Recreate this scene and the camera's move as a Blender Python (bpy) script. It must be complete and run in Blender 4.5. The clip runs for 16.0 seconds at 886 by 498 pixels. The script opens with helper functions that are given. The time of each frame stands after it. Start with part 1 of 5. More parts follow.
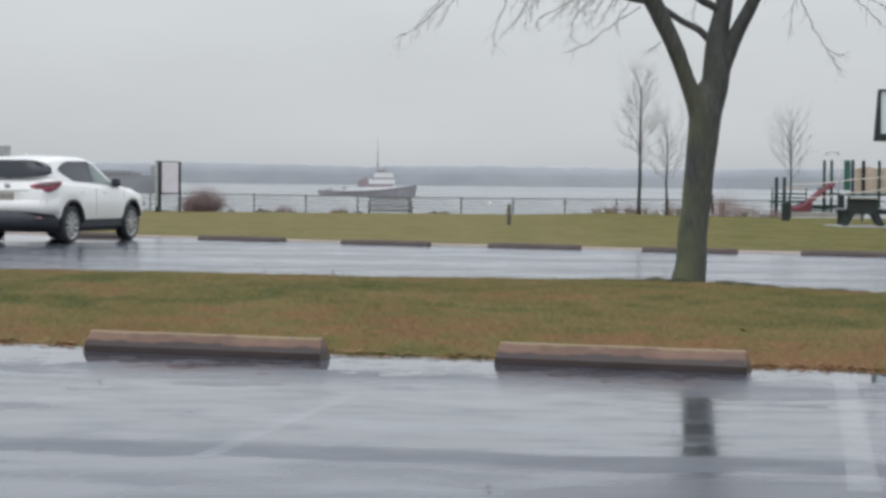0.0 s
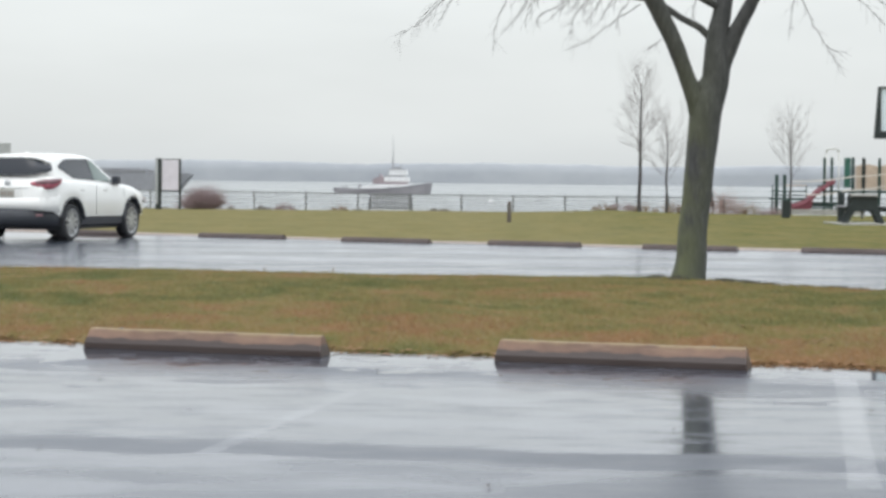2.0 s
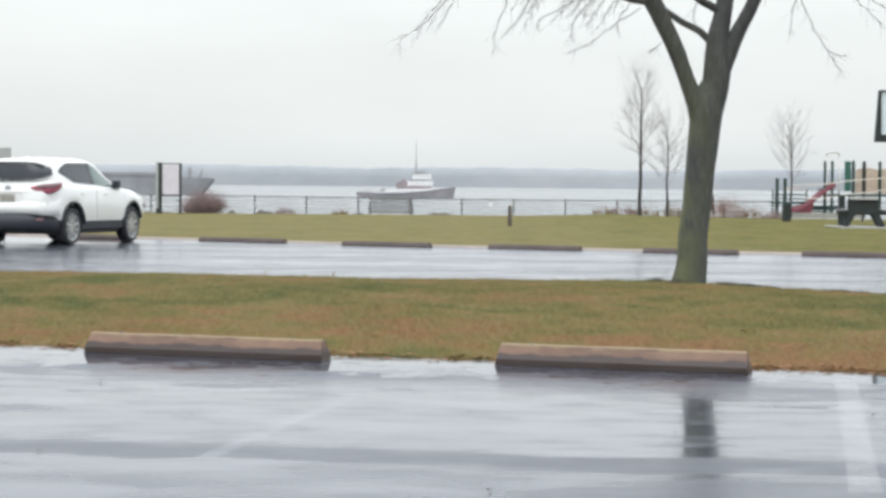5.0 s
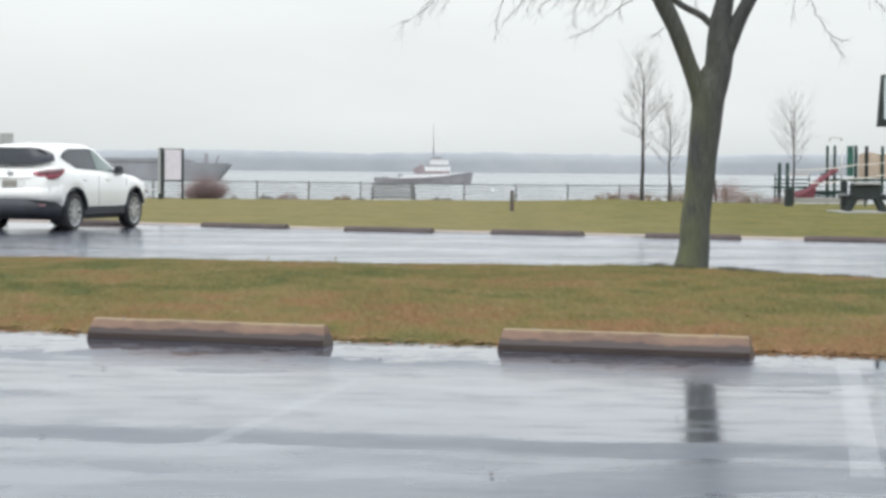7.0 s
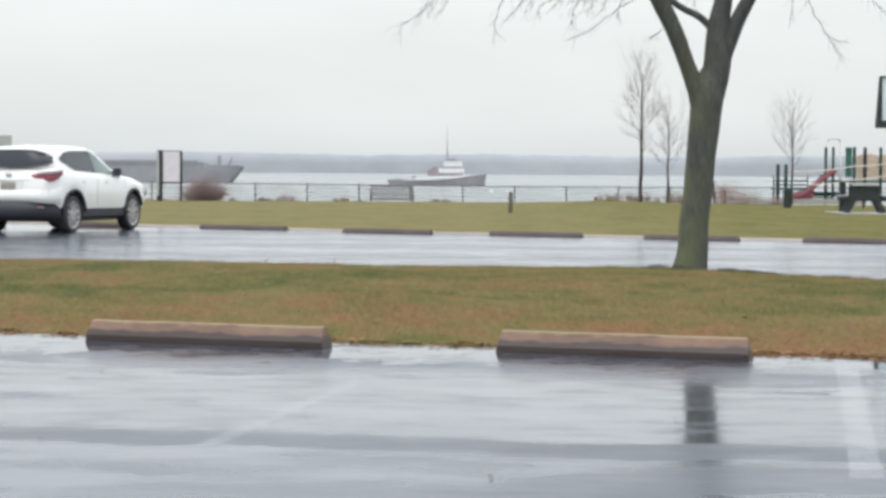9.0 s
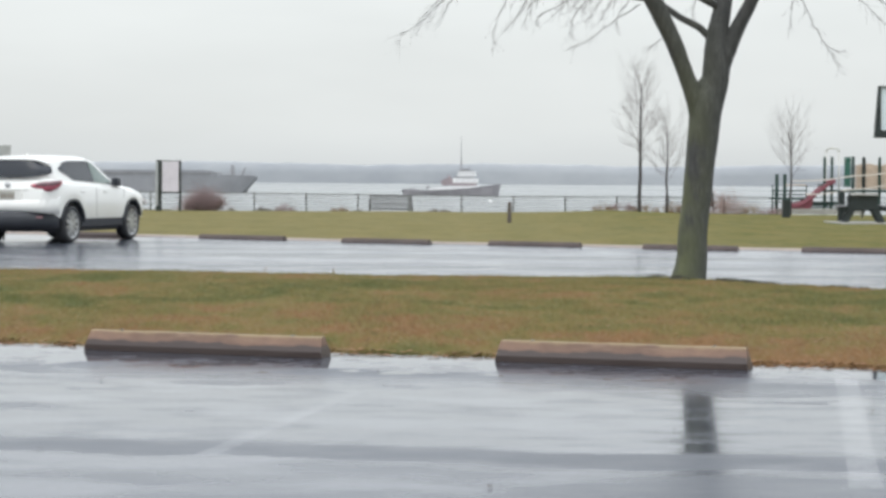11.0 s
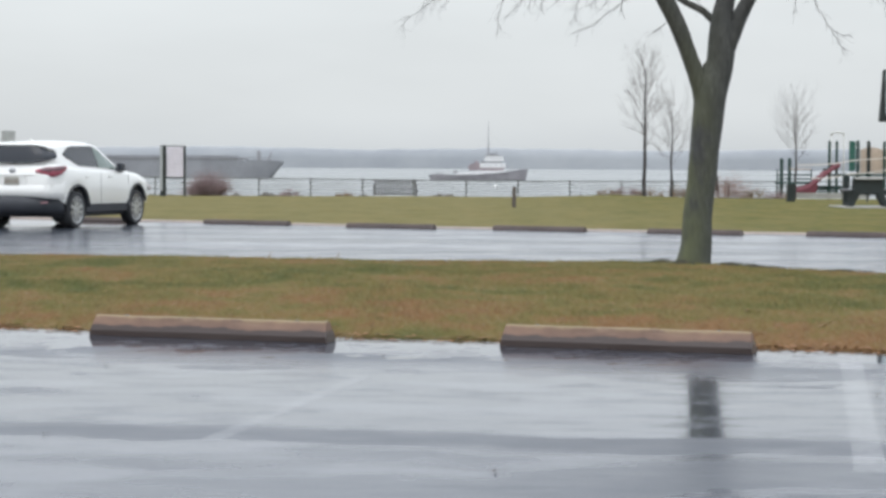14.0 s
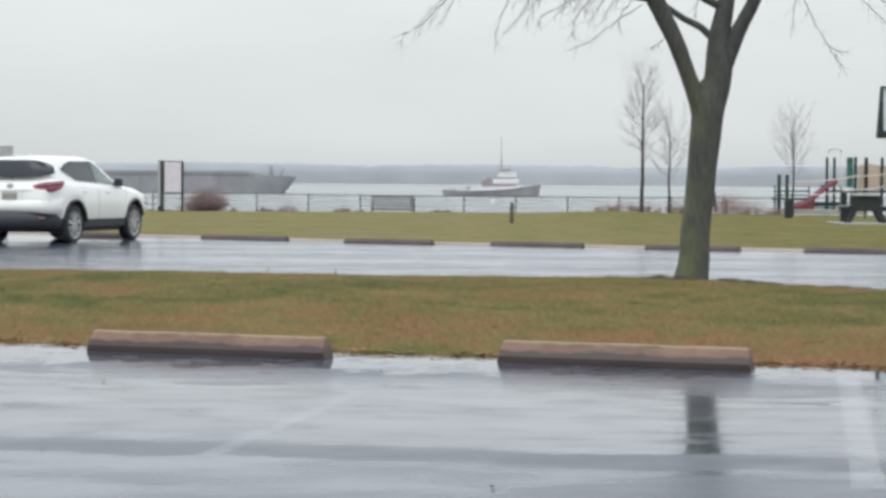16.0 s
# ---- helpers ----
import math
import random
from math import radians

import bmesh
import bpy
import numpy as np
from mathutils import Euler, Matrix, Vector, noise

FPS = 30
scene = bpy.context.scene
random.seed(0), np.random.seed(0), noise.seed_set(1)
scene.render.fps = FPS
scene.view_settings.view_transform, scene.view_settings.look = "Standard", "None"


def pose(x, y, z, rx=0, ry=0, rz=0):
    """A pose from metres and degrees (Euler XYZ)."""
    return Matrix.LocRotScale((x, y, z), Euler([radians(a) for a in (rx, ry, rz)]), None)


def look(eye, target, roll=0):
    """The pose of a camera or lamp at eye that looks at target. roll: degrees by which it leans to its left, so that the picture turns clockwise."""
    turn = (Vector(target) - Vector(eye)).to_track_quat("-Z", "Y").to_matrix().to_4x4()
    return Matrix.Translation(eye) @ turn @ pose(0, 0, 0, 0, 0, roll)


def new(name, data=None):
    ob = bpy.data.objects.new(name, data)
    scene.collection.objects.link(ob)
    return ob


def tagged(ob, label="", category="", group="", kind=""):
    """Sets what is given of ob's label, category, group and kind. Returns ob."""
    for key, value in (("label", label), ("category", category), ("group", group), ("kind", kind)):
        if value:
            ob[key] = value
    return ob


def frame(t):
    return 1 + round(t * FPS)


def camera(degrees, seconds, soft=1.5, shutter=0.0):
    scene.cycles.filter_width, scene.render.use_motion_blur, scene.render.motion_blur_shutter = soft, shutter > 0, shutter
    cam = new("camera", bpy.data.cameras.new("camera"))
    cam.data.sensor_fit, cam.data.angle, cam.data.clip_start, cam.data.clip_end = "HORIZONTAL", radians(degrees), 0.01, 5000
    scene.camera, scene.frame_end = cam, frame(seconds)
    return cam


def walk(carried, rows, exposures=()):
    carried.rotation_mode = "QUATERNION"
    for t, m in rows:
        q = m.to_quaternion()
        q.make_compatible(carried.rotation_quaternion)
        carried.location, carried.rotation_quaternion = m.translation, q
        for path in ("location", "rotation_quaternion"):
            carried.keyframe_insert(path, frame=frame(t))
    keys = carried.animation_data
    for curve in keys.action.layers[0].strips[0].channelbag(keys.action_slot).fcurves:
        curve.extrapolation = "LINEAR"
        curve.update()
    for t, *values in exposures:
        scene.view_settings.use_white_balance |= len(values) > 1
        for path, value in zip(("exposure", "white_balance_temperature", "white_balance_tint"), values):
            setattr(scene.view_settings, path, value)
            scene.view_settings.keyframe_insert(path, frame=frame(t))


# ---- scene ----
cam = camera(24.85, 16.0, soft=3.22)
EYE_HEIGHT = 1.27


def aim(yaw, pitch, roll):
    """The eye sits still; yaw to the left, pitch downwards, roll clockwise, in degrees."""
    return pose(0, 0, EYE_HEIGHT, 90 - pitch, 0, yaw) @ pose(0, 0, 0, 0, 0, roll)


walk(cam, [
    (0, aim(-0.0907, 1.9322, 0.6171)),
    (0.5, aim(-0.1064, 1.8935, 0.5692)),
    (1, aim(-0.0623, 2.0506, 0.5685)),
    (1.5, aim(-0.0713, 2.0008, 0.5958)),
    (2, aim(-0.0871, 2.0061, 0.6112)),
    (2.5, aim(-0.0978, 1.8666, 0.6096)),
    (3, aim(-0.0450, 2.0535, 0.6296)),
    (3.5, aim(-0.0835, 1.8933, 0.5933)),
    (4, aim(-0.0925, 1.8828, 0.5926)),
    (6.5, aim(-0.0284, 2.0514, 0.4658)),
    (7, aim(-0.0090, 2.3159, 0.4860)),
    (7.5, aim(-0.0105, 2.3523, 0.3912)),
    (8, aim(-0.0176, 2.3361, 0.4213)),
    (8.5, aim(-0.0356, 2.3201, 0.4283)),
    (11, aim(-0.0760, 1.9864, 0.4135)),
    (11.5, aim(-0.0085, 2.1511, 0.3294)),
    (12, aim(0.0231, 2.2926, 0.3236)),
    (12.5, aim(0.1184, 2.4572, 0.2825)),
    (13, aim(0.0834, 2.4624, 0.3032)),
    (13.5, aim(0.0709, 2.5168, 0.3190)),
    (14, aim(0.0533, 2.4216, 0.3192)),
    (14.5, aim(0.0000, 2.0166, 0.4011)),
    (15, aim(-0.0105, 1.9866, 0.3954)),
    (15.5, aim(-0.0104, 1.9758, 0.4223)),
    (16, aim(-0.0104, 1.9741, 0.4097))
], exposures=[
    (0, -0.30, 6380, 12), (0.5, -0.17, 6400, 11), (1.0, 0.08, 6480, 10), (1.5, 0.09, 6520, 10), (3, 0.1, 6530, 10), (3.5, 0.10, 6520, 10),
    (4, 0.19, 6530, 10), (6.5, 0.24, 6540, 10), (7.2, 0.18, 6510, 10), (8.5, 0.19, 6540, 10), (11, 0.09, 6540, 10), (11.5, 0.1, 6520, 10),
    (12, 0.19, 6540, 10), (12.5, 0.09, 6450, 10), (13, 0.03, 6400, 11), (13.5, 0.0, 6400, 11), (14, 0.0, 6400, 11), (14.5, 0, 6450, 11), (16, 0, 6480, 10),
])

# ---- overcast daylight ----
world = bpy.data.worlds.new("overcast_sky")
scene.world = world
world.use_nodes = True
wn, wl = world.node_tree.nodes, world.node_tree.links
wn.clear()
w_out = wn.new("ShaderNodeOutputWorld")
w_bg = wn.new("ShaderNodeBackground")
w_sky = wn.new("ShaderNodeTexSky")
w_sky.sky_type = "NISHITA"
w_sky.sun_disc = False
w_sky.sun_elevation = radians(38)
w_sky.sun_rotation = radians(200)
w_sky.dust_density = 4.0
w_dim = wn.new("ShaderNodeMix")
w_dim.data_type = "RGBA"
w_dim.blend_type = "MULTIPLY"
w_dim.inputs[0].default_value = 1.0
w_dim.inputs[7].default_value = (0.1, 0.1, 0.1, 1)
w_co = wn.new("ShaderNodeTexCoord")
w_sep = wn.new("ShaderNodeSeparateXYZ")
w_ramp = wn.new("ShaderNodeValToRGB")
w_ramp.color_ramp.interpolation = "EASE"
for e, (p, c) in zip((w_ramp.color_ramp.elements[0], w_ramp.color_ramp.elements[1]),
                     ((0.0, (0.675, 0.71, 0.72, 1)), (1.0, (2.0, 2.10, 2.22, 1)))):
    e.position, e.color = p, c
for p, c in ((0.03, (0.755, 0.79, 0.79, 1)), (0.10, (0.83, 0.87, 0.87, 1)), (0.3, (1.02, 1.09, 1.13, 1))):
    e = w_ramp.color_ramp.elements.new(p)
    e.color = c
w_noise = wn.new("ShaderNodeTexNoise")
w_noise.inputs["Scale"].default_value = 5.0
w_noise.inputs["Detail"].default_value = 4.0
w_map = wn.new("ShaderNodeMapping")
w_map.inputs["Scale"].default_value = (1, 1, 4)
w_var = wn.new("ShaderNodeMapRange")
w_var.inputs[1].default_value, w_var.inputs[2].default_value = 0.3, 0.7
w_var.inputs[3].default_value, w_var.inputs[4].default_value = 0.96, 1.04
w_cloud = wn.new("ShaderNodeMix")
w_cloud.data_type, w_cloud.blend_type = "RGBA", "MULTIPLY"
w_cloud.inputs[0].default_value = 1.0
w_mix = wn.new("ShaderNodeMix")
w_mix.data_type = "RGBA"
w_mix.inputs[0].default_value = 0.93
wl.new(w_co.outputs["Generated"], w_sep.inputs[0])
wl.new(w_sep.outputs["Z"], w_ramp.inputs[0])
wl.new(w_co.outputs["Generated"], w_map.inputs[0])
wl.new(w_map.outputs[0], w_noise.inputs["Vector"])
wl.new(w_noise.outputs[0], w_var.inputs[0])
wl.new(w_ramp.outputs[0], w_cloud.inputs[6])
wl.new(w_var.outputs[0], w_cloud.inputs[7])
wl.new(w_sky.outputs[0], w_dim.inputs[6])
wl.new(w_dim.outputs[2], w_mix.inputs[6])
wl.new(w_cloud.outputs[2], w_mix.inputs[7])
wl.new(w_mix.outputs[2], w_bg.inputs[0])
wl.new(w_bg.outputs[0], w_out.inputs[0])

sun_data = bpy.data.lights.new("sun", "SUN")
sun_data.energy, sun_data.angle, sun_data.color = 0.5, radians(40), (1.0, 0.98, 0.95)
sun = new("sun", sun_data)
sun.matrix_world = look((0, 0, 60), (20, 40, 0))


# ---- materials ----
class Mat:
    """A small builder of node materials."""

    def __init__(self, name, rough=0.6, metal=0.0, spec=0.5):
        self.m = bpy.data.materials.new(name)
        self.m.use_nodes = True
        self.n, self.l = self.m.node_tree.nodes, self.m.node_tree.links
        self.b = self.n["Principled BSDF"]
        self.b.inputs["Roughness"].default_value = rough
        self.b.inputs["Metallic"].default_value = metal
        self.b.inputs["Specular IOR Level"].default_value = spec
        self.co = self.n.new("ShaderNodeTexCoord")

    def noise(self, scale, detail=4.0, rough=0.6, stretch=None, space="Object"):
        t = self.n.new("ShaderNodeTexNoise")
        t.inputs["Scale"].default_value, t.inputs["Detail"].default_value = scale, detail
        t.inputs["Roughness"].default_value = rough
        src = self.co.outputs[space]
        if stretch:
            mp = self.n.new("ShaderNodeMapping")
            mp.inputs["Scale"].default_value = stretch
            self.l.new(src, mp.inputs[0])
            src = mp.outputs[0]
        self.l.new(src, t.inputs["Vector"])
        return t.outputs[0]

    def remap(self, src, a, b, c, d, smooth=False):
        r = self.n.new("ShaderNodeMapRange")
        if smooth:
            r.interpolation_type = "SMOOTHSTEP"
        for i, v in enumerate((a, b, c, d)):
            r.inputs[i + 1].default_value = v
        self.l.new(src, r.inputs[0])
        return r.outputs[0]

    def ramp(self, src, stops):
        r = self.n.new("ShaderNodeValToRGB")
        el = r.color_ramp.elements
        while len(el) < len(stops):
            el.new(0.5)
        for e, (p, c) in zip(el, stops):
            e.position, e.color = p, (*c, 1)
        self.l.new(src, r.inputs[0])
        return r.outputs[0]

    def mix(self, fac, a, b, mode="MIX"):
        x = self.n.new("ShaderNodeMix")
        x.data_type, x.blend_type = "RGBA", mode
        for i, v in ((0, fac), (6, a), (7, b)):
            if hasattr(v, "is_linked"):
                self.l.new(v, x.inputs[i])
            elif i:
                x.inputs[i].default_value = (*v, 1)
            else:
                x.inputs[0].default_value = v
        return x.outputs[2]

    def math(self, op, a, b):
        x = self.n.new("ShaderNodeMath")
        x.operation = op
        for i, v in enumerate((a, b)):
            if hasattr(v, "is_linked"):
                self.l.new(v, x.inputs[i])
            else:
                x.inputs[i].default_value = v
        return x.outputs[0]

    def axis(self, name, space="Object"):
        s = self.n.new("ShaderNodeSeparateXYZ")
        self.l.new(self.co.outputs[space], s.inputs[0])
        return s.outputs[name]

    def set(self, name, src):
        if hasattr(src, "is_linked"):
            self.l.new(src, self.b.inputs[name])
        elif isinstance(src, tuple):
            self.b.inputs[name].default_value = (*src, 1)
        else:
            self.b.inputs[name].default_value = src
        return self

    def bump(self, src, strength, dist):
        b = self.n.new("ShaderNodeBump")
        b.inputs["Strength"].default_value, b.inputs["Distance"].default_value = strength, dist
        self.l.new(src, b.inputs["Height"])
        self.l.new(b.outputs[0], self.b.inputs["Normal"])
        return self


def plain(name, col, rough=0.6, metal=0.0, var=0.15, scale=6.0, bump=0.0, spec=0.5):
    """A painted or moulded surface with light soiling at two scales."""
    k = Mat(name, rough, metal, spec)
    big = k.noise(scale, 3)
    fine = k.noise(scale * 11, 3)
    both = k.math("ADD", k.math("MULTIPLY", big, 0.65), k.math("MULTIPLY", fine, 0.35))
    lo = tuple(c * (1 - var) for c in col)
    hi = tuple(min(1, c * (1 + var)) for c in col)
    k.set("Base Color", k.ramp(both, ((0.3, lo), (0.7, hi))))
    k.set("Roughness", k.remap(both, 0.3, 0.7, max(0.03, rough - 0.08), min(1, rough + 0.1)))
    if bump:
        k.bump(fine, 0.4, bump)
    return k.m


def make_asphalt(name="wet_asphalt", dark=(0.030, 0.035, 0.046), light=(0.080, 0.090, 0.110), worn=0.0):
    """Rain-wet asphalt: water film and puddles, and a coarser, drained strip along the aisle."""
    k = Mat(name, 0.3, 0, 0.5)
    band = k.noise(1.0, 4, 0.6, (0.16, 0.9, 1))
    dash = k.noise(1.0, 5, 0.6, (1.1, 2.2, 1))
    patch = k.noise(0.5, 5, 0.65, (0.7, 1.6, 1))
    grain = k.noise(110, 3)
    ripple = k.noise(1.0, 3, 0.5, (3.0, 4.5, 1))
    u = k.math("ADD", k.axis("Y"), k.math("MULTIPLY", k.axis("X"), 0.15))
    uu = k.math("ADD", u, k.remap(k.noise(1.2, 4, 0.6, (0.5, 1.5, 1)), 0.3, 0.7, -0.25, 0.25))
    us = k.math("ADD", u, k.remap(k.noise(1.0, 6, 0.62, (0.9, 1.6, 1)), 0.3, 0.7, -0.15, 0.15))
    lot = k.remap(k.axis("Y"), 17, 22, 1, 0, True)
    drive = k.remap(k.axis("Y"), 24, 29, 0, 1, True)
    # a drained strip, a thread of standing water under it, then half-drained tarmac
    strip = k.math("MULTIPLY", k.remap(us, 8.88, 9.06, 0, 1, True), k.remap(us, 9.28, 9.58, 1, 0, True))
    fore = k.math("MULTIPLY", k.remap(us, 8.74, 8.82, 1, 0, True), k.math("ADD", k.remap(k.axis("X"), -1.4, 1.0, 0.26, 0.58, True), k.remap(k.noise(1.0, 4, 0.6, (0.8, 2.0, 1)), 0.3, 0.7, -0.16, 0.16)))
    strip = k.math("MULTIPLY", k.math("MAXIMUM", strip, fore), k.remap(k.noise(1.0, 5, 0.65, (2.2, 3.6, 1)), 0.35, 0.65, 0.62, 1.08))
    # water stands along the stops
    pool = k.math("MULTIPLY", k.remap(uu, 12.6, 13.5, 0, 0.14, True), lot)
    wet = k.math("ADD", k.math("ADD", k.math("MULTIPLY", dash, 0.4), pool), k.math("ADD", k.math("MULTIPLY", patch, 0.35), k.math("MULTIPLY", band, 0.25)))
    wet = k.math("SUBTRACT", k.remap(wet, 0.38, 0.60, 0.45, 1, True), k.math("MULTIPLY", strip, 0.80))
    # drained patches where the old surface stands proud, most of them a step out from the stops
    proud = k.math("MULTIPLY", k.remap(uu, 11.8, 12.5, 0, 0.085, True), k.remap(uu, 13.2, 13.6, 1, 0, True))
    px, py = k.math("MULTIPLY", k.math("SUBTRACT", k.axis("X"), 2.0), 1.3), k.math("MULTIPLY", k.math("SUBTRACT", k.axis("Y"), 12.0), 1.2)
    blot = k.math("ADD", k.math("MULTIPLY", px, px), k.math("MULTIPLY", py, py))
    proud = k.math("ADD", proud, k.remap(blot, 0.15, 1.0, 0.11, 0, True))
    dry = k.remap(k.math("ADD", k.noise(1.0, 5, 0.6, (1.0, 2.2, 1)), proud), 0.53, 0.67, 0, 0.62, True)
    wet = k.math("SUBTRACT", wet, k.math("MULTIPLY", dry, lot))
    wet = k.math("SUBTRACT", wet, k.math("MULTIPLY", drive, 0.05))
    # silt washed out of the grass
    silt = k.math("ADD", k.math("ADD", k.axis("Y"), k.math("MULTIPLY", k.axis("X"), 0.261)), k.remap(k.noise(1.0, 5, 0.65, (1.6, 1.6, 1)), 0.3, 0.7, -0.22, 0.22))
    silt = k.math("MULTIPLY", k.remap(silt, 13.95, 14.35, 0, 1, True), lot)
    col = k.mix(silt, k.mix(k.remap(grain, 0.35, 0.65, 0, 1), dark, light), (0.11, 0.092, 0.080))
    wet = k.math("SUBTRACT", wet, k.math("MULTIPLY", silt, 0.5))
    if worn:
        rub = k.math("ADD", k.math("MULTIPLY", k.noise(2.4, 4, 0.7), 0.6), k.math("MULTIPLY", k.noise(30, 4, 0.7), 0.4))
        col = k.mix(k.math("MULTIPLY", k.remap(rub, 0.42, 0.60, 0, 1, True), worn), col, (0.055, 0.062, 0.078))
    k.set("Base Color", col)
    k.set("Specular Tint", (0.93, 0.95, 1.0))
    k.set("Coat Tint", (0.925, 0.935, 1.0))
    # standing water mirrors, broken across by ridges of the paving
    sheet = k.math("ADD", k.math("MULTIPLY", k.noise(1.0, 4, 0.5, (0.8, 1.5, 1)), 0.75), k.math("MULTIPLY", pool, 1.0))
    sheet = k.math("MULTIPLY", k.remap(sheet, 0.34, 0.50, 0, 1, True), k.remap(wet, 0.15, 0.4, 0, 1, True))
    ridge = k.remap(k.noise(1.0, 3, 0.5, (2.0, 4.6, 1)), 0.36, 0.58, 0.2, 1, True)
    still = k.math("MULTIPLY", k.math("MULTIPLY", k.remap(us, 9.45, 9.62, 0, 1, True), k.remap(uu, 12.0, 12.5, 1, 0, True)), ridge)
    pit = k.remap(k.math("ADD", u, k.remap(k.noise(1.0, 5, 0.65, (2.4, 2.4, 1)), 0.3, 0.7, -0.9, 0.9)), 13.45, 13.62, 0, 1, True)
    mirror = k.math("MULTIPLY", k.math("MULTIPLY", k.math("MAXIMUM", still, pit), lot), k.remap(wet, 0.2, 0.45, 0, 1, True))
    # a calm, deep film lies where the car stands
    calm = k.math("MULTIPLY", k.math("MULTIPLY", drive, k.math("MULTIPLY", k.remap(k.axis("X"), -6.3, -5.5, 1, 0, True), k.remap(k.axis("Y"), 35.2, 37.8, 0, 1, True))), k.remap(k.noise(1.0, 4, 0.6, (0.5, 1.2, 1)), 0.35, 0.60, 0.20, 0.48))
    calm = k.math("MAXIMUM", calm, k.math("MULTIPLY", k.remap(k.axis("X"), -6.6, -6.0, 1, 0, True), k.remap(k.axis("Y"), 38.7, 40.0, 0, 1.4, True)))
    mirror = k.math("MAXIMUM", mirror, calm)
    rough_foot = k.math("MULTIPLY", k.math("MULTIPLY", k.remap(us, 12.6, 13.2, 0, 0.8, True), k.math("SUBTRACT", 1.0, pit)), lot)
    keep = k.math("ADD", k.math("SUBTRACT", 1.0, k.math("ADD", k.math("MULTIPLY", mirror, 0.55), k.math("MULTIPLY", k.math("MULTIPLY", pit, lot), 0.28))), k.math("ADD", rough_foot, k.math("MULTIPLY", strip, 0.3)))
    k.set("Roughness", k.math("MULTIPLY", k.remap(wet, 0.0, 0.9, 0.32, 0.22), k.math("MULTIPLY", keep, k.remap(sheet, 0, 1, 1.0, 0.75))))
    film_of_water = k.math("MULTIPLY", k.math("MULTIPLY", sheet, k.remap(silt, 0, 1, 1.0, 0.2)), k.math("ADD", k.math("MULTIPLY", pool, 4.0), 0.42))
    k.set("Specular IOR Level", k.math("MULTIPLY", k.remap(film_of_water, 0, 1, 0.5, 0.06), k.remap(silt, 0, 1, 1.0, 0.15)))
    k.set("Coat Weight", k.math("ADD", k.math("ADD", k.math("MULTIPLY", k.math("MULTIPLY", pit, lot), -0.17), k.math("ADD", k.remap(wet, -0.1, 0.4, 0.19, 0.31, True), k.math("ADD", k.math("MULTIPLY", sheet, 0.17), k.math("MULTIPLY", film_of_water, 0.33)))), k.math("MULTIPLY", drive, k.remap(k.noise(1.0, 3, 0.6, (0.05, 0.5, 1)), 0.38, 0.62, -0.35, 0.35))))
    k.set("Coat Roughness", k.math("MULTIPLY", k.math("MULTIPLY", k.remap(wet, 0.0, 0.95, 0.17, 0.11), keep), k.math("SUBTRACT", k.remap(sheet, 0, 1, 1.0, 0.6), k.math("SUBTRACT", k.math("MINIMUM", calm, 0.6), k.math("MULTIPLY", drive, 0.55)))))
    k.set("Coat IOR", 1.33)
    fleck = k.noise(1.0, 3, 0.5, (11, 24, 1))
    h = k.math("ADD", k.math("MULTIPLY", ripple, 0.24), k.math("ADD", k.math("MULTIPLY", grain, 0.05), k.math("MULTIPLY", fleck, 0.10)))
    h = k.math("ADD", h, k.math("MULTIPLY", k.noise(1.0, 4, 0.6, (4.5, 7.0, 1)), k.math("MULTIPLY", pool, 4.0)))
    k.bump(h, 0.30, 0.006)
    return k.m


def turf_tone(k):
    big = k.noise(0.42, 4, 0.6, (0.9, 0.9, 1))
    mid = k.noise(2.2, 4, 0.58, (1.0, 0.6, 1))
    near = k.math("ADD", k.math("MULTIPLY", big, 0.45), k.math("MULTIPLY", mid, 0.55))
    near = k.remap(near, 0.3, 0.7, 0.09, 0.97)
    lawn = k.math("ADD", k.math("MULTIPLY", k.noise(0.7, 5, 0.7, (1, 0.4, 1)), 0.5), k.math("MULTIPLY", k.noise(4.0, 5, 0.7, (1, 0.22, 1)), 0.5))
    lawn = k.remap(lawn, 0.3, 0.7, 0.18, 0.70)
    park = k.remap(k.axis("Y"), 30, 34, 0, 1)
    tone = k.math("ADD", k.math("MULTIPLY", near, k.math("SUBTRACT", 1.0, park)), k.math("MULTIPLY", lawn, park))
    # browner towards the trodden car park side, greener on the park lawn
    u = k.math("ADD", k.axis("Y"), k.math("MULTIPLY", k.axis("X"), 0.25))
    tone = k.math("ADD", tone, k.remap(u, 14.2, 19.0, 0.16, -0.04, True))
    tone = k.math("ADD", tone, k.remap(u, 32, 42, 0, -0.01, True))
    # a damp green swale crosses the strip, with straw beyond it
    bend = k.math("ADD", k.axis("X"), k.remap(k.axis("Y"), 22, 26.5, 4.55, 3.6, True))
    bend = k.math("ADD", bend, k.remap(k.noise(0.9, 3), 0.3, 0.7, -0.25, 0.25))
    here = k.math("MULTIPLY", k.remap(k.axis("Y"), 18, 21, 0, 1, True), k.remap(k.axis("Y"), 26.5, 30, 1, 0, True))
    side = k.math("MULTIPLY", k.remap(bend, -0.7, -0.1, 0, 1, True), k.remap(bend, 0.1, 0.7, 1, 0, True))
    tone = k.math("SUBTRACT", tone, k.math("MULTIPLY", k.math("MULTIPLY", side, here), 0.15))
    straw = k.math("MULTIPLY", k.remap(bend, -1.3, -0.5, 1, 0, True), here)
    return k.math("ADD", tone, k.math("MULTIPLY", straw, 0.06))


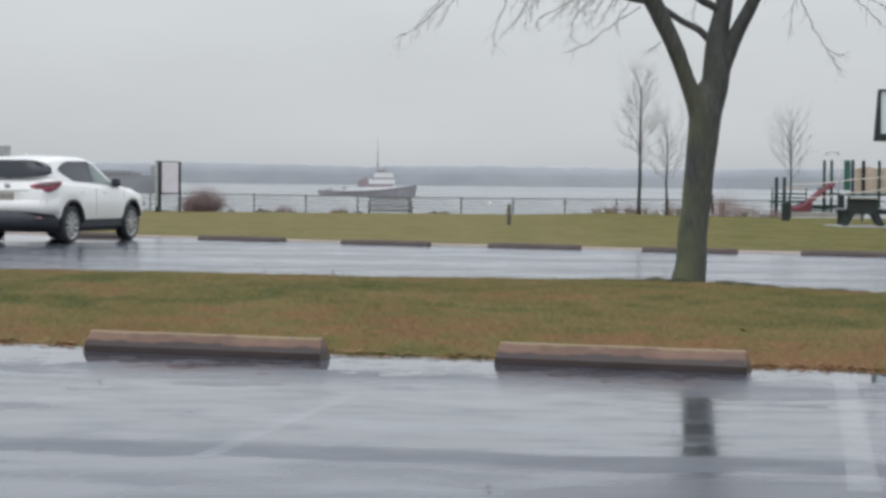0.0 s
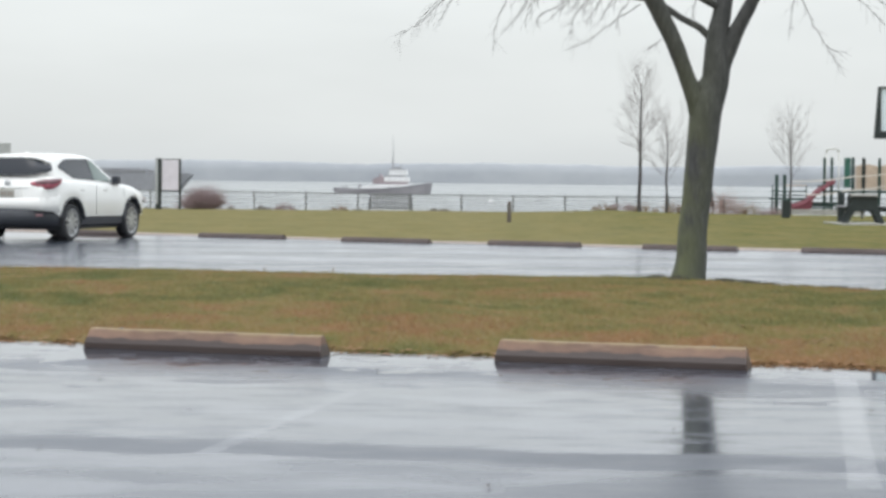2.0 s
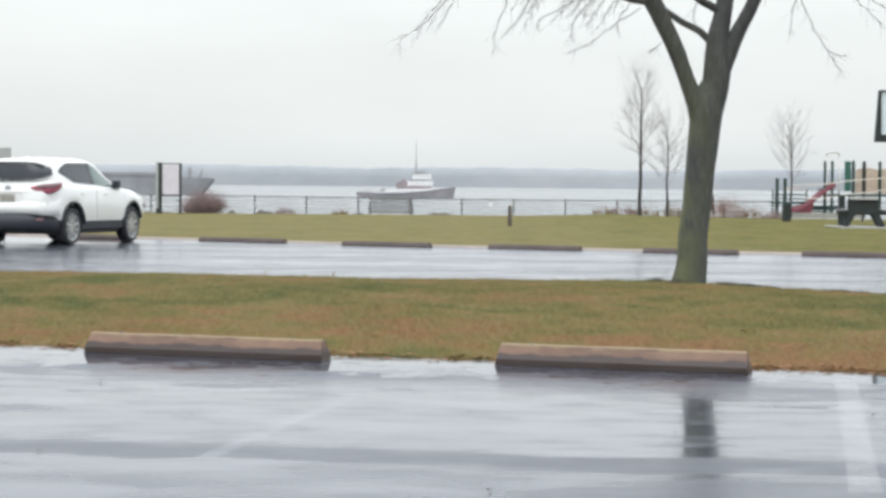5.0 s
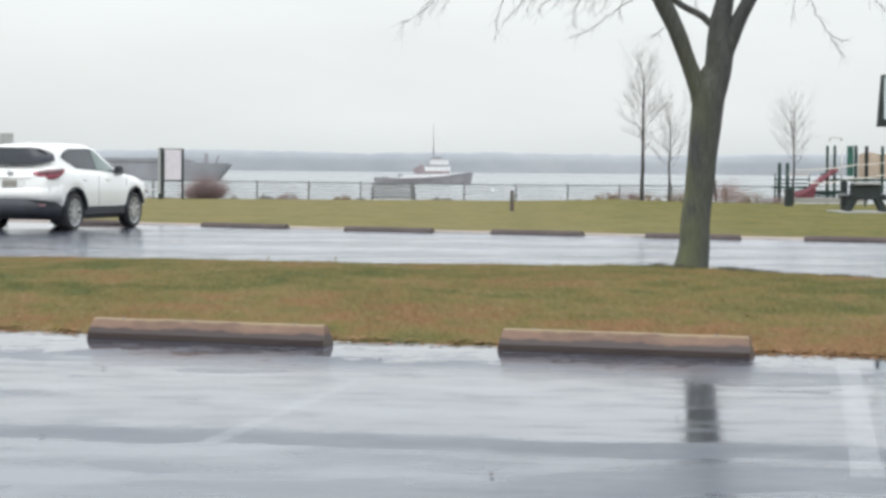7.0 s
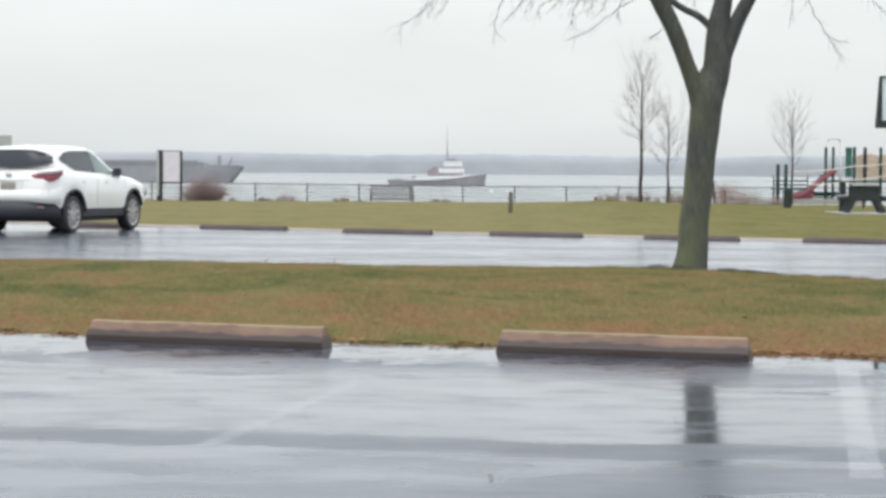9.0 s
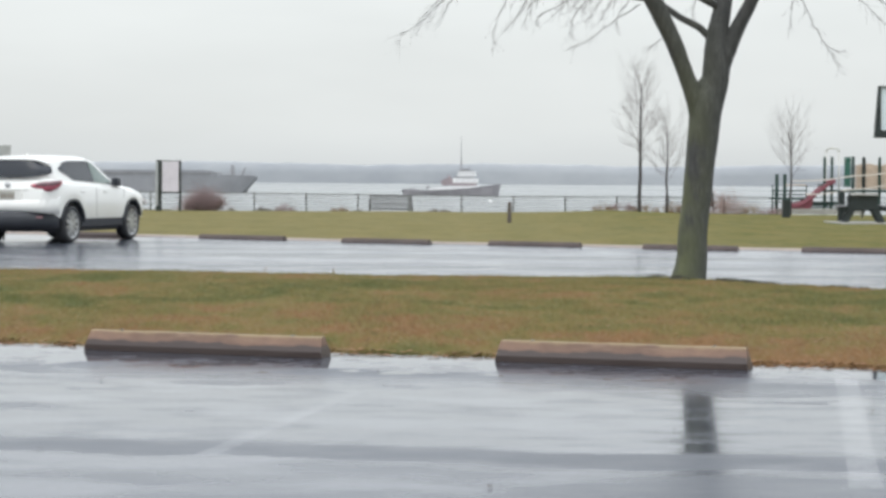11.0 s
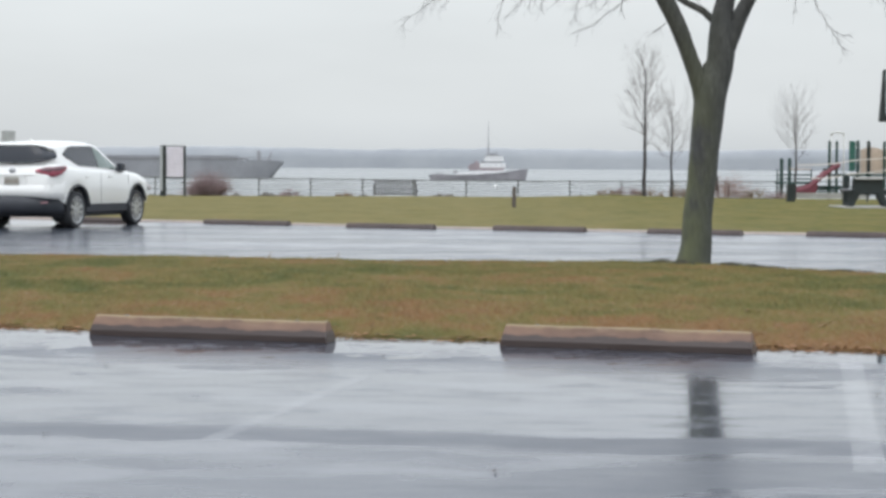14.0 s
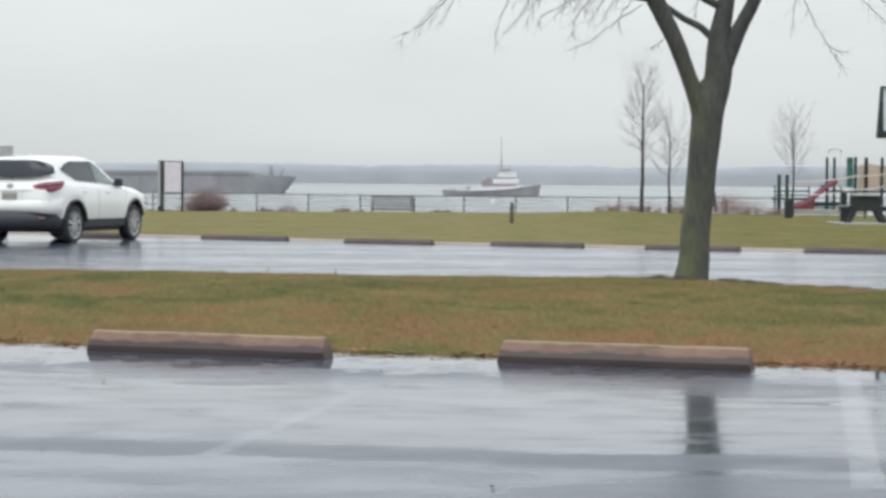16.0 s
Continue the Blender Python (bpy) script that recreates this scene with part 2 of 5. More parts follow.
def make_grass_soil():
    k = Mat("autumn_turf", 0.95, 0, 0.1)
    fine = k.noise(26, 4)
    base = k.ramp(turf_tone(k), ((0.26, (0.070, 0.080, 0.018)), (0.46, (0.134, 0.116, 0.033)), (0.60, (0.163, 0.116, 0.040)), (0.78, (0.186, 0.100, 0.043))))
    base = k.mix(k.remap(fine, 0.35, 0.7, 0, 0.22), base, (0.085, 0.078, 0.030))
    base = k.mix(k.math("MULTIPLY", k.remap(k.axis("Y"), 30, 34, 0, 1), k.math("SUBTRACT", k.remap(k.noise(0.9, 5, 0.75, (1, 0.4, 1)), 0.3, 0.7, 0.22, 0.68), k.remap(k.axis("X"), 0.0, 9.0, 0.0, 0.34, True))), base, (0.208, 0.174, 0.084))
    # bare wet soil round the big tree's foot
    dx, dy = k.math("MULTIPLY", k.math("SUBTRACT", k.axis("X"), 3.65), 0.75), k.math("SUBTRACT", k.axis("Y"), 25.75)
    d = k.math("ADD", k.math("MULTIPLY", dx, dx), k.math("MULTIPLY", dy, dy))
    d = k.math("ADD", d, k.remap(k.noise(3, 4), 0.3, 0.7, -0.25, 0.25))
    base = k.mix(k.remap(d, 0.25, 0.75, 0.85, 0, True), base, (0.055, 0.043, 0.033))
    # a trodden rim of bare soil along the tarmac
    v = k.math("ADD", k.axis("Y"), k.math("MULTIPLY", k.axis("X"), 0.261))
    v = k.math("ADD", v, k.remap(k.noise(2.0, 5, 0.7), 0.3, 0.7, -0.14, 0.14))
    k.set("Base Color", k.mix(k.remap(v, 14.45, 14.80, 0.9, 0, True), base, (0.105, 0.074, 0.050)))
    k.bump(fine, 0.4, 0.015)
    return k.m


def make_blade():
    k = Mat("grass_blades", 0.7, 0, 0.2)
    geo = k.n.new("ShaderNodeNewGeometry")
    tone = k.math("ADD", turf_tone(k), k.remap(geo.outputs["Random Per Island"], 0, 1, -0.06, 0.06))
    col = k.ramp(tone, ((0.24, (0.068, 0.078, 0.017)), (0.45, (0.130, 0.110, 0.031)), (0.60, (0.160, 0.116, 0.039)), (0.78, (0.195, 0.104, 0.043))))
    # old dark blades among the fresh and the dry ones
    clump = k.math("ADD", k.math("MULTIPLY", k.noise(7.0, 3, 0.7, (1.4, 0.7, 1)), 0.7), k.math("MULTIPLY", geo.outputs["Random Per Island"], 0.3))
    k.set("Base Color", k.mix(k.remap(clump, 0.40, 0.70, 0, 0.40), col, (0.052, 0.044, 0.016)))
    return k.m


def make_bark():
    k = Mat("wet_bark", 0.75, 0, 0.35)
    ridge = k.noise(1.0, 5, 0.7, (22, 22, 6))
    moss = k.noise(1.3, 4, 0.6, (1.5, 1.5, 0.7))
    # lichen keeps to the weather side and the lower stem
    side = k.remap(k.math("SUBTRACT", k.axis("X"), k.math("MULTIPLY", k.axis("Z"), 0.075)), -0.2, 0.22, 1.0, 0.25, True)
    lichen = k.math("MULTIPLY", k.remap(moss, 0.30, 0.54, 0, 1, True), k.math("MULTIPLY", side, k.remap(k.axis("Z"), 0.0, 4.0, 1.0, 0.1, True)))
    bark = k.ramp(ridge, ((0.3, (0.038, 0.039, 0.042)), (0.55, (0.074, 0.075, 0.076)), (0.75, (0.120, 0.120, 0.116))))
    k.set("Base Color", k.mix(k.math("MULTIPLY", lichen, 0.85), bark, (0.138, 0.150, 0.072)))
    k.bump(ridge, 0.9, 0.025)
    return k.m


def make_concrete():
    k = Mat("weathered_concrete", 0.7, 0, 0.4)
    big = k.noise(3.0, 4)
    fine = k.noise(60, 3)
    stain = k.noise(1.0, 4, 0.6, (1.2, 8, 8))
    base = k.ramp(big, ((0.3, (0.135, 0.076, 0.054)), (0.7, (0.252, 0.150, 0.103))))
    base = k.mix(k.remap(fine, 0.35, 0.65, 0, 0.35), base, (0.14, 0.105, 0.085))
    base = k.mix(k.remap(stain, 0.50, 0.66, 0, 0.7, True), base, (0.33, 0.232, 0.162))
    # darker and smoother towards the foot, yellower along the top edge
    dark_foot = k.remap(k.math("ADD", k.axis("Z"), k.remap(k.noise(5, 3), 0.3, 0.7, -0.012, 0.012)), 0.072, 0.092, 1, 0, True)
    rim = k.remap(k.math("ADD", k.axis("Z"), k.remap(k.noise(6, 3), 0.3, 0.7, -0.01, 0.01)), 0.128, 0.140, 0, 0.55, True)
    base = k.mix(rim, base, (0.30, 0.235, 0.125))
    k.set("Base Color", k.mix(dark_foot, base, (0.044, 0.029, 0.026)))
    k.set("Roughness", k.remap(dark_foot, 0, 1, 0.6, 0.3))
    k.bump(fine, 0.5, 0.006)
    return k.m


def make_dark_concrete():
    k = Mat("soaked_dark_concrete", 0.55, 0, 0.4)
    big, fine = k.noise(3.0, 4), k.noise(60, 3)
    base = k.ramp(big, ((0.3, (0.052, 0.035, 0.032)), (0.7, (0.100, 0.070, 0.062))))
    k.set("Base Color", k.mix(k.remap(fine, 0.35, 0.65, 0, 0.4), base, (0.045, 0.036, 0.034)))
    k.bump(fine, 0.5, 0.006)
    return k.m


def make_water():
    k = Mat("choppy_water", 0.28, 0, 0.5)
    w = k.noise(1.0, 4, 0.6, (0.02, 0.12, 1))
    w2 = k.noise(0.004, 3, 0.6, (0.6, 3, 1))
    k.set("Base Color", k.mix(k.remap(w2, 0.35, 0.65, 0, 1), (0.16, 0.175, 0.18), (0.24, 0.255, 0.26)))
    k.set("Roughness", k.remap(w2, 0.3, 0.7, 0.2, 0.4))
    k.bump(w, 0.25, 0.5)
    return k.m


def make_paint():
    k = Mat("white_car_paint", 0.25, 0, 0.5)
    dirt = k.noise(2.2, 4)
    low = k.remap(k.axis("Z"), 0.3, 0.75, 1, 0, True)
    k.set("Base Color", k.mix(k.math("MULTIPLY", k.math("MULTIPLY", low, dirt), 0.5), (0.875, 0.875, 0.85), (0.55, 0.53, 0.48)))
    k.set("Coat Weight", 0.8)
    k.set("Coat Roughness", 0.04)
    return k.m


def make_glass(name, col):
    k = Mat(name, 0.04, 0, 0.4)
    k.set("Base Color", col)
    k.set("Roughness", k.remap(k.noise(4, 3), 0.3, 0.7, 0.09, 0.16))
    k.set("Coat Weight", 0.15)
    k.set("Coat Roughness", 0.12)
    return k.m


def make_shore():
    k = Mat("haze_grey_woods", 0.95, 0, 0.0)
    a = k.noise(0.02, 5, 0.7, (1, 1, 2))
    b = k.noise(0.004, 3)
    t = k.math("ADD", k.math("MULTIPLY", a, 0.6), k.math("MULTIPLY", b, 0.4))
    # distance haze is mixed into these pale wood greys
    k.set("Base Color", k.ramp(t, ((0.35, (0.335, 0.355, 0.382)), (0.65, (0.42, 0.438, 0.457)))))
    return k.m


ASPHALT, TURF, BLADE, BARK = make_asphalt(), make_grass_soil(), make_blade(), make_bark()
LINE_FAINT = make_asphalt("nearly_gone_line_paint", (0.13, 0.137, 0.152), (0.20, 0.207, 0.222), 0.62)
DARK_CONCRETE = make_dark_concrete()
CONCRETE, LINE, WATER, PAINT, SHORE = make_concrete(), make_asphalt("worn_line_paint", (0.16, 0.165, 0.175), (0.225, 0.23, 0.24), 0.70), make_water(), make_paint(), make_shore()
GLASS = make_glass("dark_tinted_glass", (0.038, 0.043, 0.054))
GLASS_CLEAR = make_glass("green_tinted_glass", (0.14, 0.19, 0.175))
PALE_PANE = plain("sky_lit_pane", (0.58, 0.585, 0.60), 0.25, 0, 0.05)
PALE_GLASS = plain("pale_blue_panel", (0.72, 0.82, 0.86), 0.45, 0, 0.04)
RUBBER = plain("tyre_rubber", (0.042, 0.043, 0.047), 0.75)
CLADDING = plain("black_plastic_cladding", (0.046, 0.050, 0.060), 0.5)
ALLOY = plain("silver_alloy", (0.55, 0.56, 0.57), 0.3, 0.75)
RED_LENS = plain("red_lamp_lens", (0.50, 0.13, 0.17), 0.12, 0, 0.3, 14)
SMOKE_LENS = plain("smoked_lamp_lens", (0.24, 0.14, 0.155), 0.12, 0, 0.25, 14)
CLEAR_LENS = plain("clear_lamp_lens", (0.6, 0.58, 0.58), 0.12)
PLATE = plain("pale_yellow_plate", (0.42, 0.41, 0.37), 0.4)
PLATE_INK = plain("plate_marks", (0.30, 0.26, 0.22), 0.5)
DARK_POST = plain("black_green_post", (0.018, 0.026, 0.026), 0.5, 0, 0.3)
BOARD = plain("pale_lilac_board", (0.69, 0.66, 0.74), 0.4, 0, 0.05)
BOARD_MARK = plain("faded_print", (0.655, 0.627, 0.70), 0.5)
GALV = plain("galvanised_steel", (0.19, 0.20, 0.20), 0.5, 0.4)
BENCH = plain("weathered_dark_slats", (0.155, 0.158, 0.168), 0.6)
WOOD_POST = plain("wet_brown_timber", (0.105, 0.088, 0.078), 0.7, 0, 0.35, 10)
GREEN = plain("dark_green_coated_steel", (0.016, 0.050, 0.043), 0.4, 0, 0.2)
GREEN_LIGHT = plain("teal_green_panel", (0.03, 0.12, 0.095), 0.4, 0, 0.2)
RED_PLASTIC = plain("red_slide_plastic", (0.205, 0.050, 0.070), 0.35, 0, 0.2)
TAN = plain("tan_plastic", (0.56, 0.455, 0.37), 0.45, 0, 0.12)
PALE_PIPE = plain("pale_coated_pipe", (0.60, 0.60, 0.57), 0.4)
CREAM = plain("cream_ribbon", (0.70, 0.66, 0.62), 0.5, 0, 0.1)
SLAB = plain("pale_concrete_slab", (0.34, 0.335, 0.31), 0.7)
TABLE_TOP = plain("wet_table_boards", (0.43, 0.43, 0.42), 0.15, 0, 0.15)
PALE_SHRUB = plain("pale_pink_twigs", (0.32, 0.215, 0.19), 0.9, 0, 0.35, 8)
SHRUB = plain("russet_twigs", (0.29, 0.215, 0.216), 0.9, 0, 0.35, 8)
REED = plain("straw_stems", (0.24, 0.17, 0.11), 0.9, 0, 0.35, 8)
ROCK = plain("dark_riprap", (0.13, 0.115, 0.10), 0.7, 0, 0.4, 2, 0.05)
# hull, red, dark and barge paints are paled and greyed for distance haze
HULL = plain("haze_pale_hull", (0.305, 0.292, 0.31), 0.55, 0, 0.2, 0.4)
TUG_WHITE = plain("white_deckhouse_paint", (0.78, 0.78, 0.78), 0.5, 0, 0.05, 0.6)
TUG_RED = plain("haze_greyed_rust_red", (0.31, 0.262, 0.275), 0.6, 0, 0.2, 0.6)
TUG_DARK = plain("haze_pale_fittings", (0.31, 0.312, 0.325), 0.6, 0, 0.2, 0.6)
BARGE = plain("haze_grey_barge_steel", (0.272, 0.278, 0.294), 0.6, 0, 0.2, 0.15)
BARGE_DECK = plain("haze_greyed_rusty_deck", (0.225, 0.225, 0.23), 0.7, 0, 0.3, 0.3)
SIGN_GREY = plain("grey_sign_back", (0.41, 0.43, 0.44), 0.4, 0.2)
YOUNG_BARK = plain("young_bark", (0.045, 0.04, 0.04), 0.8, 0, 0.3, 10)
FINE_TWIG = plain("fine_twigs", (0.18, 0.168, 0.168), 0.85, 0, 0.3, 10)
TWIG = plain("wet_twigs", (0.16, 0.152, 0.155), 0.7, 0, 0.3, 8)
WHITE_FLOAT = plain("white_float", (0.75, 0.75, 0.74), 0.4)
KERB = plain("worn_kerb_edge", (0.275, 0.226, 0.198), 0.7, 0, 0.4, 1.2)
LITTER = plain("russet_leaf_litter", (0.27, 0.125, 0.055), 0.7, 0, 0.35, 1.5)
WEED = plain("dark_wet_weeds", (0.050, 0.050, 0.032), 0.7, 0, 0.4, 9)
LEAF = plain("fallen_leaf", (0.05, 0.032, 0.022), 0.5, 0, 0.4, 30)


# ---- mesh helpers ----
def thing(name, label, category, group="", at=(0, 0, 0), rz=0.0):
    ob = new(name)
    ob.empty_display_size = 0.2
    ob.matrix_basis = pose(*at, 0, 0, rz)
    return tagged(ob, label, category, group)


def as_mesh(name, bm, material, smooth=False):
    me = bpy.data.meshes.new(name)
    bmesh.ops.recalc_face_normals(bm, faces=bm.faces)
    bm.to_mesh(me)
    bm.free()
    for m in (material if isinstance(material, (list, tuple)) else (material,)):
        me.materials.append(m)
    if smooth:
        for p in me.polygons:
            p.use_smooth = True
    return me


def part(name, bm, material, parent, label="", smooth=False):
    ob = new(name, as_mesh(name, bm, material, smooth))
    ob.parent = parent
    return tagged(ob, label) if label else ob


def again(name, me, parent, m, label=""):
    """One more part on a mesh that is already made."""
    ob = new(name, me)
    ob.parent = parent
    ob.matrix_basis = m
    return tagged(ob, label) if label else ob


def setting(name, bm, material, label, category, smooth=False, kind="structure"):
    return tagged(new(name, as_mesh(name, bm, material, smooth)), label, category, "", kind)


def box(bm, c, s, bevel=0.0, m=None):
    """A box round c of the size s, with its edges broken."""
    mat = Matrix.Translation(c) @ Matrix.Diagonal((*s, 1))
    if m is not None:
        mat = m @ mat
    vs = bmesh.ops.create_cube(bm, size=1.0, matrix=mat)["verts"]
    if bevel:
        es = list({e for v in vs for e in v.link_edges})
        bmesh.ops.bevel(bm, geom=es, offset=bevel, segments=2, affect="EDGES", profile=0.6)
    return bm


def slab(c, s, bevel=0.0, m=None):
    return box(bmesh.new(), c, s, bevel, m)


def tube(bm, pts, radii, seg=8, cap=True):
    """A tapered tube through the points."""
    pts = [Vector(p) for p in pts]
    if isinstance(radii, (int, float)):
        radii = [radii] * len(pts)
    rings = []
    side = None
    for i, p in enumerate(pts):
        d = (pts[min(i + 1, len(pts) - 1)] - pts[max(i - 1, 0)]).normalized()
        if side is None:
            side = d.orthogonal().normalized()
        else:
            side = (side - d * side.dot(d)).normalized()
        other = d.cross(side)
        rings.append([bm.verts.new(p + (side * math.cos(a) + other * math.sin(a)) * radii[i])
                      for a in (2 * math.pi * j / seg for j in range(seg))])
    for a, b in zip(rings, rings[1:]):
        for j in range(seg):
            bm.faces.new((a[j], a[(j + 1) % seg], b[(j + 1) % seg], b[j]))
    if cap:
        bm.faces.new(rings[0][::-1])
        bm.faces.new(rings[-1])
    return bm


def curve_points(pts, radii, n=5):
    """Catmull-Rom through the points, n steps a span."""
    pts = [Vector(p) for p in pts]
    out, rr = [], []
    for i in range(len(pts) - 1):
        a, b = pts[max(i - 1, 0)], pts[i]
        c, d = pts[i + 1], pts[min(i + 2, len(pts) - 1)]
        for k in range(n):
            t = k / n
            out.append(0.5 * ((2 * b) + (c - a) * t + (2 * a - 5 * b + 4 * c - d) * t * t + (3 * b - a - 3 * c + d) * t ** 3))
            rr.append(radii[i] + (radii[i + 1] - radii[i]) * t)
    return out + [pts[-1]], rr + [radii[-1]]


def prism(bm, outline, axis, lo, hi):
    """A prism over an outline of two coordinates, along axis 0, 1 or 2."""
    def put(p, v):
        q = list(p)
        q.insert(axis, v)
        return q
    a = [bm.verts.new(put(p, lo)) for p in outline]
    b = [bm.verts.new(put(p, hi)) for p in outline]
    n = len(outline)
    for i in range(n):
        bm.faces.new((a[i], a[(i + 1) % n], b[(i + 1) % n], b[i]))
    bm.faces.new(a[::-1])
    bm.faces.new(b)
    return bm


def loft(bm, rows, close_ends=True):
    """Skin rows of equal length."""
    vs = [[bm.verts.new(p) for p in r] for r in rows]
    for a, b in zip(vs, vs[1:]):
        for j in range(len(a) - 1):
            bm.faces.new((a[j], a[j + 1], b[j + 1], b[j]))
    if close_ends:
        bm.faces.new(vs[0])
        bm.faces.new(vs[-1][::-1])
    return bm


def lerp(x, xs, ys):
    return float(np.interp(x, xs, ys))


# ---- ground, lots, median, shore ----
def near_edge(x):
    return 14.41 - 0.261 * max(-25, min(25, x)) + 0.09 * noise.noise((x * 1.7, 3, 0)) + 0.06 * noise.noise((x * 6, 9, 0))


def median_far_edge(x):
    return lerp(x, (-25, -6, -3.6, -0.6, 1.6, 3.4, 5.2, 8, 25), (28.6, 27.0, 26.9, 26.1, 25.95, 25.0, 23.4, 22.0, 16.0)) + 0.06 * noise.noise((x * 1.3, 7, 0))


def far_kerb(x):
    return lerp(x, (-25, -6.3, 0.17, 7.94, 25), (53.6, 43.2, 39.5, 36.55, 30.1)) + 0.04 * noise.noise((x * 1.1, 5, 0))


def swell(x, y):
    """The lawn lifts a little towards the shore path."""
    u = max(0.0, min(1.0, (y - 50) / 24))
    return lerp(x, (1, 3, 5, 6.5, 8, 9.5, 12), (0, 0.015, 0.06, 0.11, 0.06, 0.02, 0.0)) * u * u * (3 - 2 * u) * max(0.0, min(1.0, (106 - y) / 26))


def ground_z(x, y):
    """The height of the land."""
    a, b, c = near_edge(x), median_far_edge(x), far_kerb(x)
    if y <= a:
        return -0.03
    if y <= b:
        u = (y - a) / (b - a)
        rise = 0.02 + 0.06 * math.sin(math.pi * u) ** 0.7
        mound = 0.07 * math.exp(-((x - 3.23) ** 2 + (y - 26.0) ** 2) / 1.6)
        return rise * min(1, 8 * u, 8 * (1 - u) + 0.15) + mound + 0.012 * noise.noise((x * 1.5, y * 1.5, 0))
    if y < c:
        return -0.03
    if y <= 77:
        return 0.02 * min(1, (y - c) / 1.0) + 0.02 * noise.noise((x * 0.2, y * 0.2, 4)) + swell(x, y)
    if y <= 106:
        return -0.6 * (y - 77) / 29 + swell(x, y)
    if y <= 113:
        return -0.6 - 5.4 * (y - 106) / 7
    return -6.0


COLS = [-2400, -900, -300, -100, -50, -30] + [x * 0.4 for x in range(-50, 51)] + [30, 50, 100, 300, 900, 2400]


def make_ground():
    bm = bmesh.new()
    rows = []
    for x in COLS:
        a, b, c = near_edge(x), median_far_edge(x), far_kerb(x)
        ys = [-120, -20, 6, a - 0.02]
        ys += [a + (b - a) * i / 30 for i in range(0, 31)]
        ys += [b + 0.02, (b + c) / 2, c - 0.02]
        ys += [c + (77 - c) * i / 24 for i in range(0, 25)]
        ys += [82, 90, 98, 106, 108, 110, 113, 160, 600, 2000, 4900]
        rows.append([(x, y, ground_z(x, y)) for y in ys])
    loft(bm, rows, False)
    return setting("ground", bm, TURF, "patchy green and brown autumn turf of a lakeside park", "ground", True)


def make_asphalt_sheet(name, lower, upper, label):
    bm = bmesh.new()
    loft(bm, [[(x, lower(x), 0.0), (x, (lower(x) * 2 + upper(x)) / 3, 0.0), (x, (lower(x) + upper(x) * 2) / 3, 0), (x, upper(x), 0.0)] for x in COLS], False)
    return setting(name, bm, ASPHALT, label, "car park")


make_ground()
make_asphalt_sheet("pavement", lambda x: -119.0, lambda x: near_edge(x) + 0.03, "rain-wet dark asphalt car park with puddles")
make_asphalt_sheet("road", lambda x: median_far_edge(x) - 0.03, lambda x: far_kerb(x) + 0.03, "rain-wet asphalt drive beyond the grass strip")

bm = bmesh.new()
loft(bm, [[(x, 107, -3.4), (x, 400, -3.4), (x, 1200, -3.4), (x, 4800, -3.4)] for x in (-3000, -600, 0, 600, 3000)], False)
setting("water", bm, WATER, "pale grey choppy river under an overcast sky", "water")


def make_far_shore():
    bm = bmesh.new()
    rng = random.Random(5)
    rows = []
    for i in range(0, 401):
        x = -1200 + 6 * i
        h = 19.3 + 2.4 * noise.noise((x * 0.006, 0, 0)) + 1.6 * noise.noise((x * 0.03, 2, 0)) + 0.8 * noise.noise((x * 0.11, 5, 0))
        y = 2080 + 30 * noise.noise((x * 0.004, 8, 0))
        h *= 1 + 0.12 * noise.noise((x * 0.002, 1, 7))
        h += 1.6 * max(0.0, min(1.0, (x - 80) / 240))
        rows.append([(x, y, -3.6), (x, y + 2, h * 0.55 - 3.4), (x, y + 4, h - 3.6), (x, y + 7, h - 2.4), (x, y + 200, h - 1.8), (x, y + 210, -3.6)])
    loft(bm, rows, False)
    return setting("backdrop", bm, SHORE, "low wooded far shore with distance haze in its grey", "far shore", True)


make_far_shore()


# ---- kerb edge, stall lines, parking stops ----
bm = bmesh.new()
xs = [x * 0.5 for x in range(-60, 61)]
loft(bm, [[(x, far_kerb(x) - 0.25, 0.004), (x, far_kerb(x) - 0.20, 0.02), (x, far_kerb(x) + 0.40, 0.032), (x, far_kerb(x) + 0.55, 0.0)] for x in xs], False)
setting("kerb", bm, KERB, "low pale gravelly edge between drive and grass", "kerb")


def stall_line(p, q, width, mat, label):
    bm = bmesh.new()
    p, q = Vector((*p, 0)), Vector((*q, 0))
    side = (q - p).normalized().cross(Vector((0, 0, 1))) * width / 2
    n = 14
    rows = []
    for i in range(n + 1):
        c = p.lerp(q, i / n)
        k = 1 + 0.10 * noise.noise((i * 1.3, p.x, 0))
        rows.append([(*(c - side * k).xy, 0.0005), (*(c + side * k).xy, 0.0005)])
    loft(bm, rows, False)
    return setting("line", bm, mat, label, "road marking")


stall_line((-1.08, 9.13), (-0.48, 11.95), 0.10, LINE_FAINT, "faint worn parking stall line on wet asphalt")
stall_line((1.775, 8.30), (2.72, 13.45), 0.14, LINE, "worn white parking stall line on wet asphalt")


